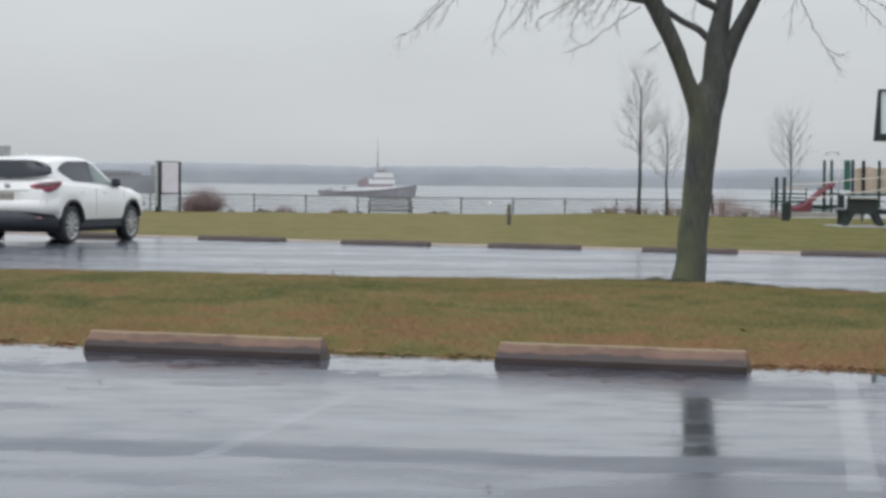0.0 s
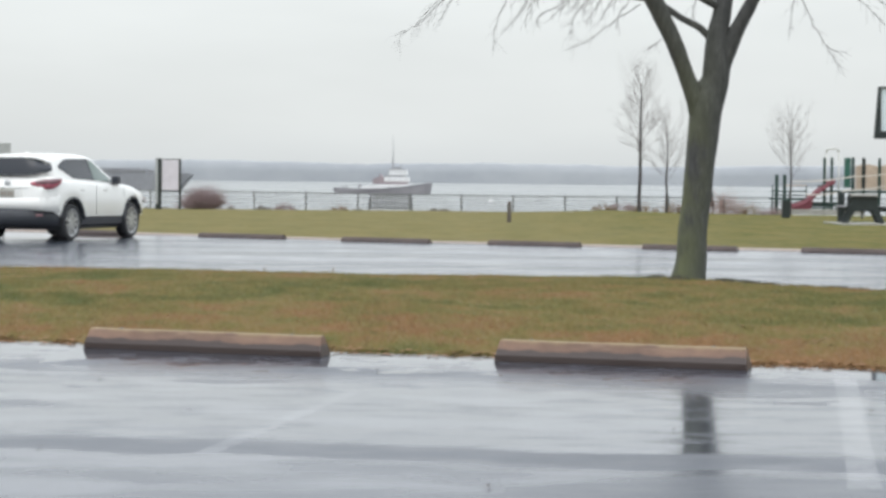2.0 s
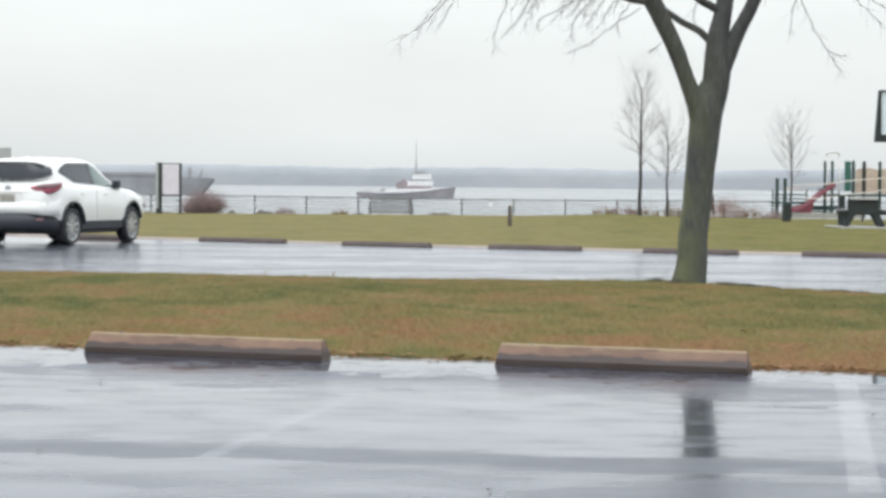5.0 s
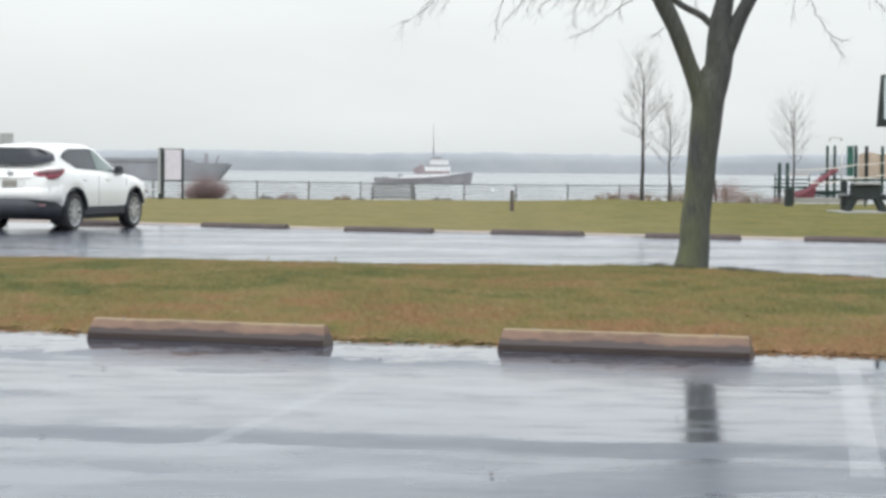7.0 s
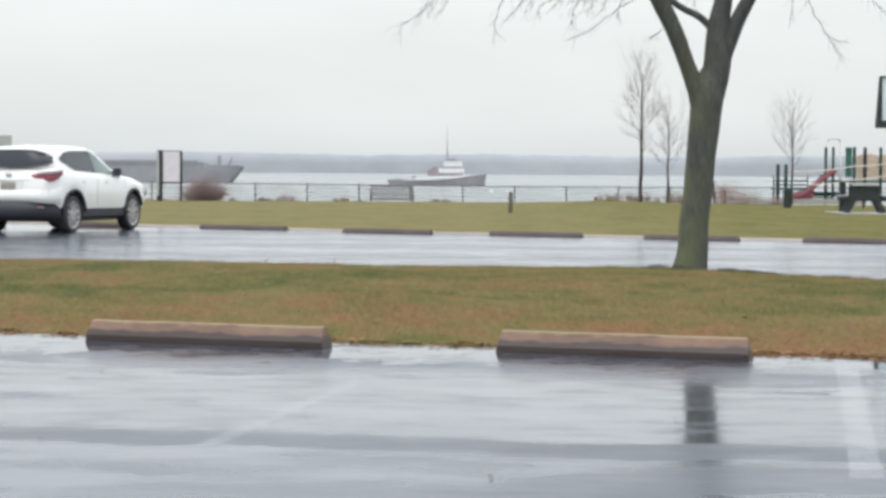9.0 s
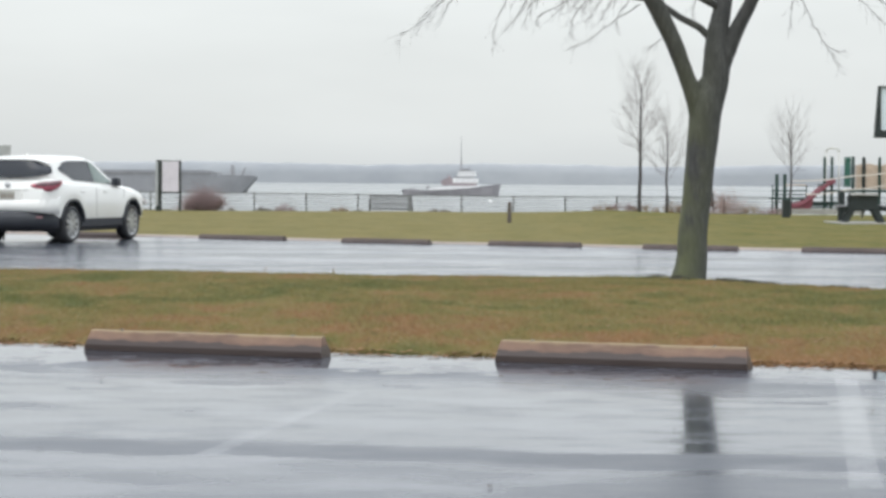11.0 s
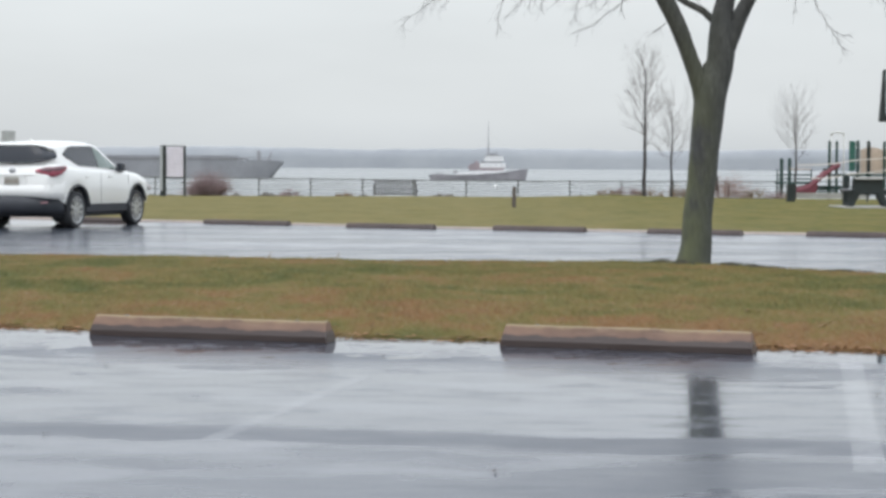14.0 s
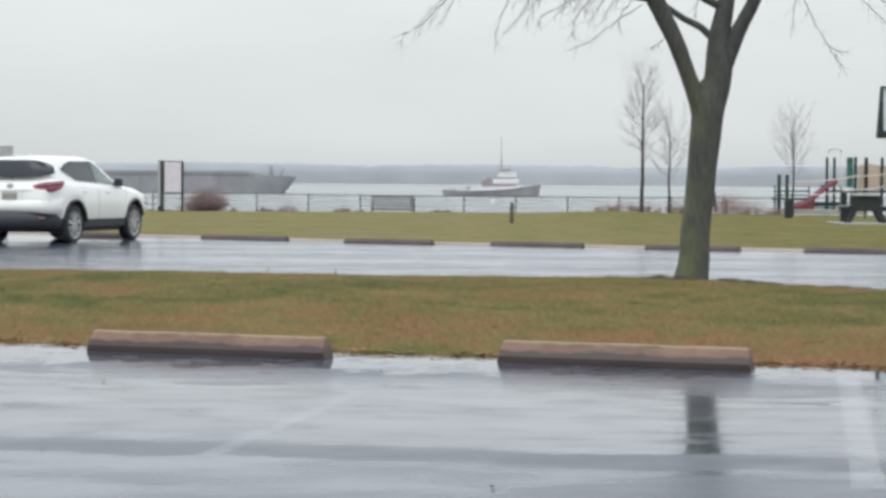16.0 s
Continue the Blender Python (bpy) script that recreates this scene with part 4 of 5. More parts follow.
# ---- playground and picnic table ----
def playground():
    ob = thing("playground", "green and tan climbing frame with a red slide", "playground", "", (0, 80, 0.02))
    mpp = 80 / 3550
    def X(px):
        return (px - 784) * mpp
    def Z(py):
        return 1.27 + (320.5 - py) * mpp
    # low entry platform
    for px, top in ((1377, 308), (1391, 308)):
        part("post", slab((X(px), 0.0, Z(top) / 2), (0.13, 0.13, Z(top)), 0.02), GREEN, ob)
    part("deck", slab((X(1397), 0.3, Z(351)), (1.25, 1.1, 0.08), 0.01), GREEN, ob, "dark coated steel deck")
    for zz in (337, 344):
        bm = bmesh.new()
        tube(bm, [(X(1369), -0.2, Z(zz)), (X(1428), -0.2, Z(zz))], 0.028, 8)
        part("rail", bm, GREEN, ob)
    for px in (1368, 1428):
        bm = bmesh.new()
        tube(bm, [(X(px), -0.2, 0), (X(px), -0.2, Z(327))], 0.026, 8)
        part("baluster", bm, GREEN, ob)
    bm = bmesh.new()
    tube(bm, [(X(1391), -0.2, Z(327)), (X(1428), -0.2, Z(327))], 0.024, 8)
    part("rail", bm, TAN, ob)
    # slide: a trough with raised sides
    bm = bmesh.new()
    run = [(1478, 322), (1468, 326), (1455, 336), (1440, 349), (1424, 361), (1408, 366), (1400, 367)]
    rows = []
    for px, py in run:
        z = Z(py)
        rows.append([(X(px), y, z + dz) for y, dz in ((-0.30, -0.03), (-0.32, 0.17), (-0.28, 0.18), (-0.25, 0.02), (0.25, 0.02), (0.28, 0.18), (0.32, 0.17), (0.30, -0.03))])
    loft(bm, rows)
    part("slide", bm, RED_PLASTIC, ob, "curved red plastic slide", True)
    bm = bmesh.new()
    prism(bm, [(X(1404), Z(369)), (X(1440), Z(352)), (X(1436), Z(369))], 1, -0.25, 0.25)
    part("slide_foot", bm, RED_PLASTIC, ob)
    # tall deck posts
    for px, top, w, m in ((1461, 278, 0.10, GREEN), (1474, 278, 0.10, GREEN), (1513, 277, 0.12, GREEN), (1532, 278, 0.13, DARK_POST), (1560, 278, 0.11, GREEN), (1580, 278, 0.12, GREEN), (1610, 278, 0.12, GREEN), (1640, 278, 0.12, GREEN)):
        part("post", slab((X(px), 0.0 if px < 1500 else 0.2, Z(top) / 2), (w, w, Z(top)), 0.02), m, ob)
        bm = bmesh.new()
        tube(bm, [(X(px), 0.0 if px < 1500 else 0.2, Z(top)), (X(px), 0.0 if px < 1500 else 0.2, Z(top) + 0.04)], [w * 0.5, w * 0.2], 8)
        part("post_cap", bm, m, ob)
    part("climbing_panel", slab((X(1500.5), -0.1, (Z(277) + Z(330)) / 2), (0.25, 0.08, Z(277) - Z(330)), 0.02), GREEN_LIGHT, ob, "teal green climbing panel")
    bm = bmesh.new()
    for px in (1466, 1489):
        tube(bm, [(X(px), 0.3, 0), (X(px), 0.3, Z(268))], 0.036, 8)
    pts = [(X(1466), 0.3, Z(268)), (X(1468), 0.3, Z(263)), (X(1473), 0.3, Z(261.5)), (X(1482), 0.3, Z(261.5)), (X(1487), 0.3, Z(263)), (X(1489), 0.3, Z(268))]
    tube(bm, pts, 0.036, 8)
    part("hoop", bm, PALE_PIPE, ob, "pale bent-tube hoop", True)
    part("deck", slab((X(1560), 0.8, Z(337)), (4.0, 1.6, 0.09), 0.01), GREEN, ob, "dark coated steel deck")
    part("deck", slab((X(1467), 0.5, Z(327)), (0.5, 0.7, 0.07), 0.01), GREEN, ob, "dark coated steel deck")
    # tan wall panels with an arched top
    for a, b, hump in ((1518, 1558, 4), (1562, 1610, 5)):
        bm = bmesh.new()
        n = 8
        out = [(X(a), Z(334)), (X(b), Z(334))]
        out += [(X(b + (a - b) * i / n), Z(292 - hump * math.sin(math.pi * i / n))) for i in range(n + 1)]
        prism(bm, out, 1, 0.24, 0.30)
        panel = part("panel", bm, TAN, ob, "tan plastic wall panel")
        for i in range(1, 6):
            px = a + (b - a) * i / 6
            part("rib", slab((X(px), 0.225, (Z(296) + Z(332)) / 2), (0.10, 0.03, Z(296) - Z(332)), 0.008), TAN, panel)
    part("kerb_board", slab((X(1450), -0.7, 0.09), (3.4, 0.09, 0.20), 0.01), SLAB, ob, "pale edging of the play area")
    part("step", slab((X(1455), 0.0, Z(366)), (0.9, 0.5, 0.06), 0.01), GREEN, ob)
    part("brace", slab((X(1462), 0.2, Z(360)), (1.5, 0.09, 0.17), 0.01), GREEN, ob)
    return ob


playground()


def ribbon(pts, label):
    """A sagging barrier ribbon, tied from post to post."""
    ob = thing("barrier_ribbon", label, "ribbon", "barrier ribbons", (0, 79.6, 0))
    bm = bmesh.new()
    mpp = 79.6 / 3550
    rows = []
    for (a, b), (c, d) in zip(pts, pts[1:]):
        n = 8
        for i in range(n + 1):
            t = i / n
            px, py = a + (c - a) * t, b + (d - b) * t + 3 * math.sin(math.pi * t)
            x, z = (px - 784) * mpp, 1.27 + (320.5 - py) * mpp
            rows.append([(x, 0, z - 0.026), (x, 0.004, z - 0.026), (x, 0.006, z + 0.026), (x, 0.0, z + 0.026)])
    loft(bm, rows)
    part("band", bm, CREAM, ob)
    return ob


ribbon(((1402, 319), (1513, 309), (1600, 297)), "cream barrier ribbon strung across the climbing frame")
ribbon(((1428, 342), (1500, 334), (1600, 318)), "cream barrier ribbon strung low across the climbing frame")


def picnic_table():
    ob = thing("picnic_table", "dark picnic table with wet boards on a concrete pad", "picnic table", "", (12.86, 61.3, 0.05), 82)
    for i in range(4):
        part("table_board", slab((0, -0.3 + i * 0.2, 0.86), (1.75, 0.196, 0.070), 0.003), TABLE_TOP, ob)
    for s in (-1, 1):
        part("bench_board", slab((0, s * 0.66, 0.50), (1.75, 0.26, 0.05), 0.008), BENCH, ob)
        part("bench_apron", slab((0, s * 0.66, 0.43), (1.60, 0.22, 0.09), 0.008), DARK_POST, ob)
        for e in (-0.62, 0.62):
            m = Matrix.Translation((e, s * 0.33, 0.42)) @ Euler((s * radians(28), 0, 0)).to_matrix().to_4x4()
            part("leg", box(bmesh.new(), (0, 0, 0), (0.14, 0.19, 0.98), 0.03, m), DARK_POST, ob)
    for e in (-0.62, 0.62):
        part("crossbeam", slab((e, 0, 0.44), (0.10, 1.5, 0.16), 0.01), DARK_POST, ob)
        part("end_panel", slab((e * 1.12, 0, 0.60), (0.05, 0.84, 0.42), 0.02), DARK_POST, ob, "dark panel under the table top")
        part("top_cleat", slab((e, 0, 0.72), (0.12, 0.76, 0.22), 0.01), DARK_POST, ob)
    for s in (-1, 1):
        m = Matrix.Translation((s * 0.3, 0, 0.45)) @ Euler((0, s * radians(40), 0)).to_matrix().to_4x4()
        part("brace", box(bmesh.new(), (0, 0, 0), (0.05, 0.05, 0.8), 0.006, m), GALV, ob)
    return ob


picnic_table()
setting("slab", slab((13.1, 61.2, 0.025), (2.35, 2.9, 0.06), 0.015), SLAB, "pale wet concrete pad under the picnic table", "paving")

ob = thing("post", "dark square post beside the picnic table", "post", "", (12.53, 62.9, 0.0))
part("shaft", slab((0, 0, 0.46), (0.19, 0.19, 1.0), 0.015), DARK_POST, ob)
part("cap", slab((0, 0, 0.975), (0.21, 0.21, 0.03), 0.008), GREEN, ob)

ob = thing("litter_bin", "dark square litter bin on the lawn", "litter bin", "", (12.13, 70.6, swell(12.13, 70.6)))
part("body", slab((0, 0, 0.32), (0.27, 0.27, 0.62), 0.02), DARK_POST, ob)
part("lid", slab((0, 0, 0.66), (0.31, 0.31, 0.06), 0.02), GREEN, ob)


def marker_post(x, y, h, w, boxed):
    """A slim post on the shore path; one of the two carries a small box."""
    z = ground_z(x, y)
    ob = thing("marker_post", "slim dark timber post with a small box by the shore path" if boxed else "slim dark timber post by the shore path", "post", "shore path posts", (x, y, z))
    bm = slab((0, 0, h / 2 - 0.05), (w, w, h + 0.1), 0.012)
    part("shaft", bm, WOOD_POST, ob)
    if boxed:
        case = part("box", slab((-0.09, -0.02, h + 0.08), (0.17, 0.15, 0.5), 0.02), DARK_POST, ob, "small dark box")
        part("box_lid", slab((-0.09, -0.02, h + 0.35), (0.20, 0.18, 0.03), 0.008), WOOD_POST, case)
    else:
        part("cap", slab((0, 0, h + 0.012), (w * 1.2, w * 1.2, 0.03), 0.008), WOOD_POST, ob)


marker_post(10.50, 77.4, 0.48, 0.07, True)
marker_post(10.90, 77.4, 0.56, 0.085, False)


def hanging_sign():
    ob = thing("framed_sign", "pale blue sign panel in a dark tapered frame", "sign", "", (10.20, 45.0, 0.0), 0)
    part("panel", slab((0.0, 0, 2.92), (0.80, 0.02, 0.95), 0.004), PALE_GLASS, ob)
    for s in (-1, 1):
        bm = bmesh.new()
        prism(bm, [(s * 0.52, 2.27), (s * 0.385, 2.42), (s * 0.40, 3.40), (s * 0.44, 3.42)], 1, -0.08, 0.08)
        part("frame_side", bm, DARK_POST, ob)
    part("frame_foot", slab((0, 0, 2.35), (1.0, 0.18, 0.17), 0.015), DARK_POST, ob)
    part("frame_head", slab((0, 0, 3.41), (0.86, 0.14, 0.04), 0.01), GALV, ob)
    part("post", slab((0, 0, 1.12), (0.12, 0.12, 2.34), 0.012), DARK_POST, ob)
    return ob


hanging_sign()


# ---- parked car ----
def car():
    ob = thing("car", "white compact sport utility car parked at the lawn edge", "car", "", (-7.565, 40.21, 0.0), -16)
    RW, ZW, YR, YF, RA = 0.355, 0.355, -1.35, 1.35, 0.455

    def half_width(y):
        return lerp(y, (-2.27, -2.18, -1.95, -1.35, 0, 1.35, 1.95, 2.15, 2.27), (0.70, 0.80, 0.875, 0.915, 0.92, 0.915, 0.86, 0.76, 0.62))

    def sill(y):
        z = lerp(y, (-2.27, -2.1, -1.8, 1.8, 2.1, 2.27), (0.62, 0.60, 0.46, 0.45, 0.45, 0.5))
        for w in (YR, YF):
            if abs(y - w) < RA:
                z = max(z, ZW + math.sqrt(RA * RA - (y - w) ** 2))
        return z

    def belt(y):
        return lerp(y, (-2.27, -2.20, -2.05, -1.5, 0, 1.0, 1.5, 1.95, 2.18, 2.27), (0.98, 1.16, 1.22, 1.19, 1.12, 1.09, 1.04, 0.95, 0.80, 0.64))

    stations = sorted(set([-2.27, -2.25, -2.2, -2.12, -2.05, -1.95, -1.85, 0.5, 0.0, -0.5, 0.8, 1.05, 1.85, 1.95, 2.05, 2.15, 2.22, 2.27]
                          + [round(w + RA * math.cos(math.pi * i / 14) * s, 4) for w in (YR, YF) for i in range(15) for s in (1, 1.0001)]))
    bm = bmesh.new()
    rows = []
    for y in stations:
        w, lo, zb = half_width(y), sill(y), belt(y)
        mid = max(lo + 0.05, lerp(0.5, (0, 1), (lo, zb)))
        flare = 0.018 if min(abs(y - YR), abs(y - YF)) < RA + 0.02 else 0.0
        side = [(w * 0.975 + flare, lo), (w + flare, lo + (mid - lo) * 0.4), (w + flare * 0.4, mid), (w * 0.985, zb - 0.09), (w * 0.955, zb - 0.035), (w * 0.90, zb), (w * 0.55, zb + 0.03), (0, zb + 0.04)]
        rows.append([(x, y, z) for x, z in side] + [(-x, y, z) for x, z in side[-2::-1]])
    loft(bm, rows)
    part("body", bm, PAINT, ob, "white painted body", True)

    # greenhouse
    def roof(y):
        return lerp(y, (-2.15, -2.10, -2.02, -1.86, -1.4, -0.8, -0.35, 0.0, 0.35, 0.7, 1.08), (1.22, 1.46, 1.595, 1.636, 1.672, 1.685, 1.672, 1.615, 1.470, 1.283, 1.08))

    def gw(y):
        return lerp(y, (-2.15, -2.10, -2.0, -1.88, -1.6, 0, 0.7, 1.08), (0.35, 0.62, 0.75, 0.80, 0.84, 0.855, 0.83, 0.80))

    def rw(y):
        return lerp(y, (-2.15, -2.10, -2.0, -1.88, -1.4, 0.3, 1.08), (0.33, 0.52, 0.62, 0.66, 0.67, 0.62, 0.66))

    bm = bmesh.new()
    rows = []
    ys = [-2.15, -2.13, -2.10, -2.06, -2.03, -2.0, -1.96, -1.9, -1.75, -1.4, -1.0, -0.6, -0.35, -0.2, 0.0, 0.18, 0.35, 0.55, 0.8, 1.08]
    for y in ys:
        zb, zr = belt(y) - 0.06, roof(y)
        zr = max(zr, zb + 0.05)
        side = [(gw(y) + 0.02, zb), (lerp(0.72, (0, 1), (gw(y), rw(y))), zb + (zr - zb) * 0.78), (rw(y), zb + (zr - zb) * 0.93), (rw(y) * 0.8, zr - 0.008), (0, zr + 0.012)]
        rows.append([(x, y, z) for x, z in side] + [(-x, y, z) for x, z in side[-2::-1]])
    loft(bm, rows)
    part("cabin", bm, PAINT, ob, "white painted roof and pillars", True)

    def on_side(y, z, out=0.008):
        zb, zr = belt(y) - 0.06, max(roof(y), belt(y))
        t = max(0.0, min(1.0, (z - zb) / (0.78 * (zr - zb))))
        return (gw(y) + 0.02) * (1 - t) + lerp(0.72, (0, 1), (gw(y), rw(y))) * t + out

    for s in (1, -1):
        def pane(name, low, high, mat, label, n=8, bow=0.0):
            """A window between its lower and upper edge."""
            bm = bmesh.new()
            rows = []
            for i in range(n + 1):
                t = i / n
                ya, za = [low[0][k] + (low[1][k] - low[0][k]) * t for k in (0, 1)]
                yb, zb2 = [high[0][k] + (high[1][k] - high[0][k]) * t for k in (0, 1)]
                zb2 += bow * math.sin(math.pi * t)
                row = []
                for j in range(5):
                    u = j / 4
                    y, z = ya + (yb - ya) * u, za + (zb2 - za) * u
                    row.append((s * on_side(y, z), y, z))
                rows.append(row)
            loft(bm, rows, False)
            return part(name, bm, mat, ob, label, True)
        pane("quarter_window", ((-1.70, 1.40), (-1.20, 1.20)), ((-1.68, 1.43), (-1.22, 1.575)), GLASS, "dark tinted quarter window", 8, 0.035)
        pane("rear_door_window", ((-1.20, 1.20), (-0.36, 1.165)), ((-1.22, 1.575), (-0.40, 1.582)), GLASS, "dark tinted rear window")
        pane("front_door_window", ((-0.30, 1.162), (0.74, 1.122)), ((-0.34, 1.572), (0.02, 1.468)), GLASS_CLEAR, "clear front door window", 8, 0.015)
        # black pillar between the doors
        pane("pillar", ((-0.37, 1.163), (-0.29, 1.16)), ((-0.41, 1.582), (-0.33, 1.572)), CLADDING, "black door pillar", 2)
        # lower cladding
        bm = bmesh.new()
        rows = []
        for y in [-0.92 + 1.84 * i / 12 for i in range(13)]:
            w = half_width(y)
            rows.append([(s * (w * 0.89), y, 0.27), (s * (w * 0.955), y, 0.30), (s * (w * 0.985), y, 0.45), (s * (w * 0.93), y, 0.455)])
        loft(bm, rows)
        part("sill", bm, CLADDING, ob, "black plastic sill")
        for w, lo_a, hi_a in ((YR, 0.03, 0.93), (YF, 0.09, 0.97)):
            bm = bmesh.new()
            rows = []
            for i in range(17):
                a = math.pi * (lo_a + (hi_a - lo_a) * i / 16)
                y1, z1 = w + RA * math.cos(a), ZW + RA * math.sin(a)
                y2, z2 = w + (RA + 0.034) * math.cos(a), ZW + (RA + 0.034) * math.sin(a)
                x1 = half_width(y1) + 0.014
                rows.append([(s * (x1 - 0.10), y1, z1), (s * (x1 + 0.016), y1, z1), (s * (x1 + 0.014), y2, z2), (s * (x1 - 0.03), y2, z2)])
            loft(bm, rows)
            part("wheel_arch", bm, CLADDING, ob, "black plastic arch trim")
        # door seams, handles, mirror
        for y in (-0.34, 0.92):
            part("door_gap", slab((s * (half_width(y) + 0.0005), y, 0.78), (0.004, 0.003, 0.58)), GALV, ob)
        for y in (-0.95, 0.08):
            part("door_handle", slab((s * (half_width(y) * 0.985 + 0.012), y, 0.98), (0.03, 0.17, 0.035), 0.01), PAINT, ob)
        mir = part("mirror", box(bmesh.new(), (s * 0.945, 0.50, 1.175), (0.16, 0.12, 0.17), 0.05), CLADDING, ob, "dark door mirror")
        bm = bmesh.new()
        prism(bm, [(0.50, 1.10), (0.86, 1.10), (0.62, 1.25)], 0, min(s * 0.80, s * 0.90), max(s * 0.80, s * 0.90))
        part("mirror_foot", bm, CLADDING, mir)
        part("mirror_glass", slab((s * 0.94, 0.443, 1.17), (0.10, 0.006, 0.11)), GLASS, mir)
        # tail lamp wraps the corner
        bm = bmesh.new()
        rows = []
        for i in range(11):
            t = i / 10
            y = lerp(t, (0, 0.5, 1), (-2.255, -2.17, -1.83))
            x = lerp(t, (0, 0.25, 0.5, 0.75, 1), (0.50, 0.66, 0.79, 0.865, 0.905))
            up, low = lerp(t, (0, 0.3, 1), (1.115, 1.165, 1.195)), lerp(t, (0, 0.35, 0.6, 0.85, 1), (1.075, 0.99, 0.992, 1.05, 1.13))
            zc, h = (up + low) / 2, (up - low) / 2
            rows.append([(s * (x - 0.05), y + 0.03, zc - h), (s * (x + 0.024), y - 0.026, zc - h), (s * (x + 0.026), y - 0.034, zc), (s * (x + 0.014), y - 0.020, zc + h), (s * (x - 0.05), y + 0.03, zc + h)])
        loft(bm, rows)
        lamp = part("tail_lamp", bm, RED_LENS, ob, "red wraparound tail lamp", True)
        bm = bmesh.new()
        rows = []
        for i in range(9):
            t = 0.10 + 0.85 * i / 8
            y = lerp(t, (0, 0.5, 1), (-2.255, -2.17, -1.83))
            x = lerp(t, (0, 0.25, 0.5, 0.75, 1), (0.50, 0.66, 0.79, 0.865, 0.905))
            up, low = lerp(t, (0, 0.3, 1), (1.115, 1.165, 1.195)), lerp(t, (0, 0.35, 0.6, 0.85, 1), (1.075, 0.99, 0.992, 1.05, 1.13))
            cut = low + (up - low) * 0.52
            rows.append([(s * (x - 0.03), y + 0.02, cut), (s * (x + 0.032), y - 0.040, cut), (s * (x + 0.022), y - 0.027, up + 0.004), (s * (x - 0.03), y + 0.02, up + 0.004)])
        loft(bm, rows)
        part("upper_lens", bm, SMOKE_LENS, lamp, "smoked upper lens", True)
        bm = bmesh.new()
        prism(bm, [(1.98, 0.78), (2.22, 0.70), (2.18, 0.80), (1.86, 0.90)], 0, min(s * 0.52, s * 0.84), max(s * 0.52, s * 0.84))
        part("headlamp", bm, CLEAR_LENS, ob)

    # rear window, spoiler, wiper
    bm = bmesh.new()
    rows = []
    for i in range(13):
        t = -1 + 2 * i / 12
        x = 0.80 * t
        drop = 0.05 * abs(t) ** 3
        bow = 0.22 * abs(t) ** 5
        rows.append([(x * 0.985, -2.235 + bow, 1.25 + drop * 1.6), (x, -2.22 + bow, 1.36), (x * 0.955, -2.20 + bow, 1.46), (x * 0.87, -2.165 + bow, 1.568 - 0.13 * abs(t) ** 6)])
    loft(bm, rows, False)
    part("rear_window", bm, GLASS, ob, "dark tinted rear window", True)
    bm = bmesh.new()
    rows = []
    for i in range(17):
        t = -1 + 2 * i / 16
        x = 0.74 * t
        y = -2.19 + 0.20 * abs(t) ** 5
        low = 0.12 * abs(t) ** 6
        rows.append([(x, y + 0.03, 1.572 - low), (x, y, 1.588 - low), (x * (1 - 0.1 * abs(t)), y + 0.17, 1.638 - 0.9 * low), (x * (1 - 0.1 * abs(t)), y + 0.18, 1.58 - low)])
    loft(bm, rows)
    part("spoiler", bm, PAINT, ob, "white roof spoiler", True)
    bm = bmesh.new()
    tube(bm, [(0.05, -2.22, 1.24), (-0.18, -2.20, 1.30), (-0.42, -2.185, 1.285)], 0.012, 6)
    part("wiper", bm, CLADDING, ob)
    # tailgate trim, plate, badge, bumper
    part("plate_recess", slab((0, -2.268, 0.90), (0.62, 0.02, 0.20), 0.03), PAINT, ob)
    plate = part("number_plate", slab((0, -2.288, 0.905), (0.31, 0.012, 0.150), 0.01), PLATE, ob, "pale yellow number plate")
    for i in range(6):
        part("plate_bar", slab((-0.11 + i * 0.044 + (0.01 if i > 2 else -0.01), -2.2965, 0.898), (0.026, 0.004, 0.07)), PLATE_INK, plate)
    part("tailgate_lip", slab((0, -2.265, 1.02), (0.90, 0.03, 0.035), 0.012), PAINT, ob)
    bm = bmesh.new()
    bmesh.ops.create_uvsphere(bm, u_segments=16, v_segments=8, radius=1, matrix=Matrix.Translation((0, -2.262, 1.105)) @ Matrix.Diagonal((0.07, 0.012, 0.05, 1)))
    part("badge", bm, ALLOY, ob, "plain oval badge", True)
    bm = bmesh.new()
    rows = []
    for i in range(17):
        t = -1 + 2 * i / 16
        x = 0.86 * t
        y = -2.30 + 0.42 * abs(t) ** 4
        rows.append([(x * 0.93, y + 0.20, 0.28), (x * 0.98, y + 0.05, 0.30), (x, y - 0.005, 0.42), (x, y, 0.615), (x * 0.97, y + 0.12, 0.63)])
    loft(bm, rows)
    part("rear_bumper", bm, CLADDING, ob, "black plastic rear bumper", True)
    bm = bmesh.new()
    rows = []
    for i in range(25):
        t = -1 + 2 * i / 24
        x = 0.90 * t
        y = lerp(abs(t), (0, 0.5, 0.75, 0.85, 0.93, 1), (-2.315, -2.305, -2.285, -2.235, -2.10, -1.90))
        lift = 0.09 * abs(t) ** 3
        rows.append([(x * 0.97, y + 0.08, 0.60 - lift * 0.6), (x, y + 0.012, 0.615 - lift * 0.6), (x * 1.004, y, 0.70), (x, y + 0.008, 0.80 + lift * 0.5), (x * 0.985, y + 0.05, 0.835 + lift * 0.6), (x * 0.95, y + 0.12, 0.84 + lift * 0.6)])
    loft(bm, rows)
    part("bumper_cover", bm, PAINT, ob, "white upper bumper", True)
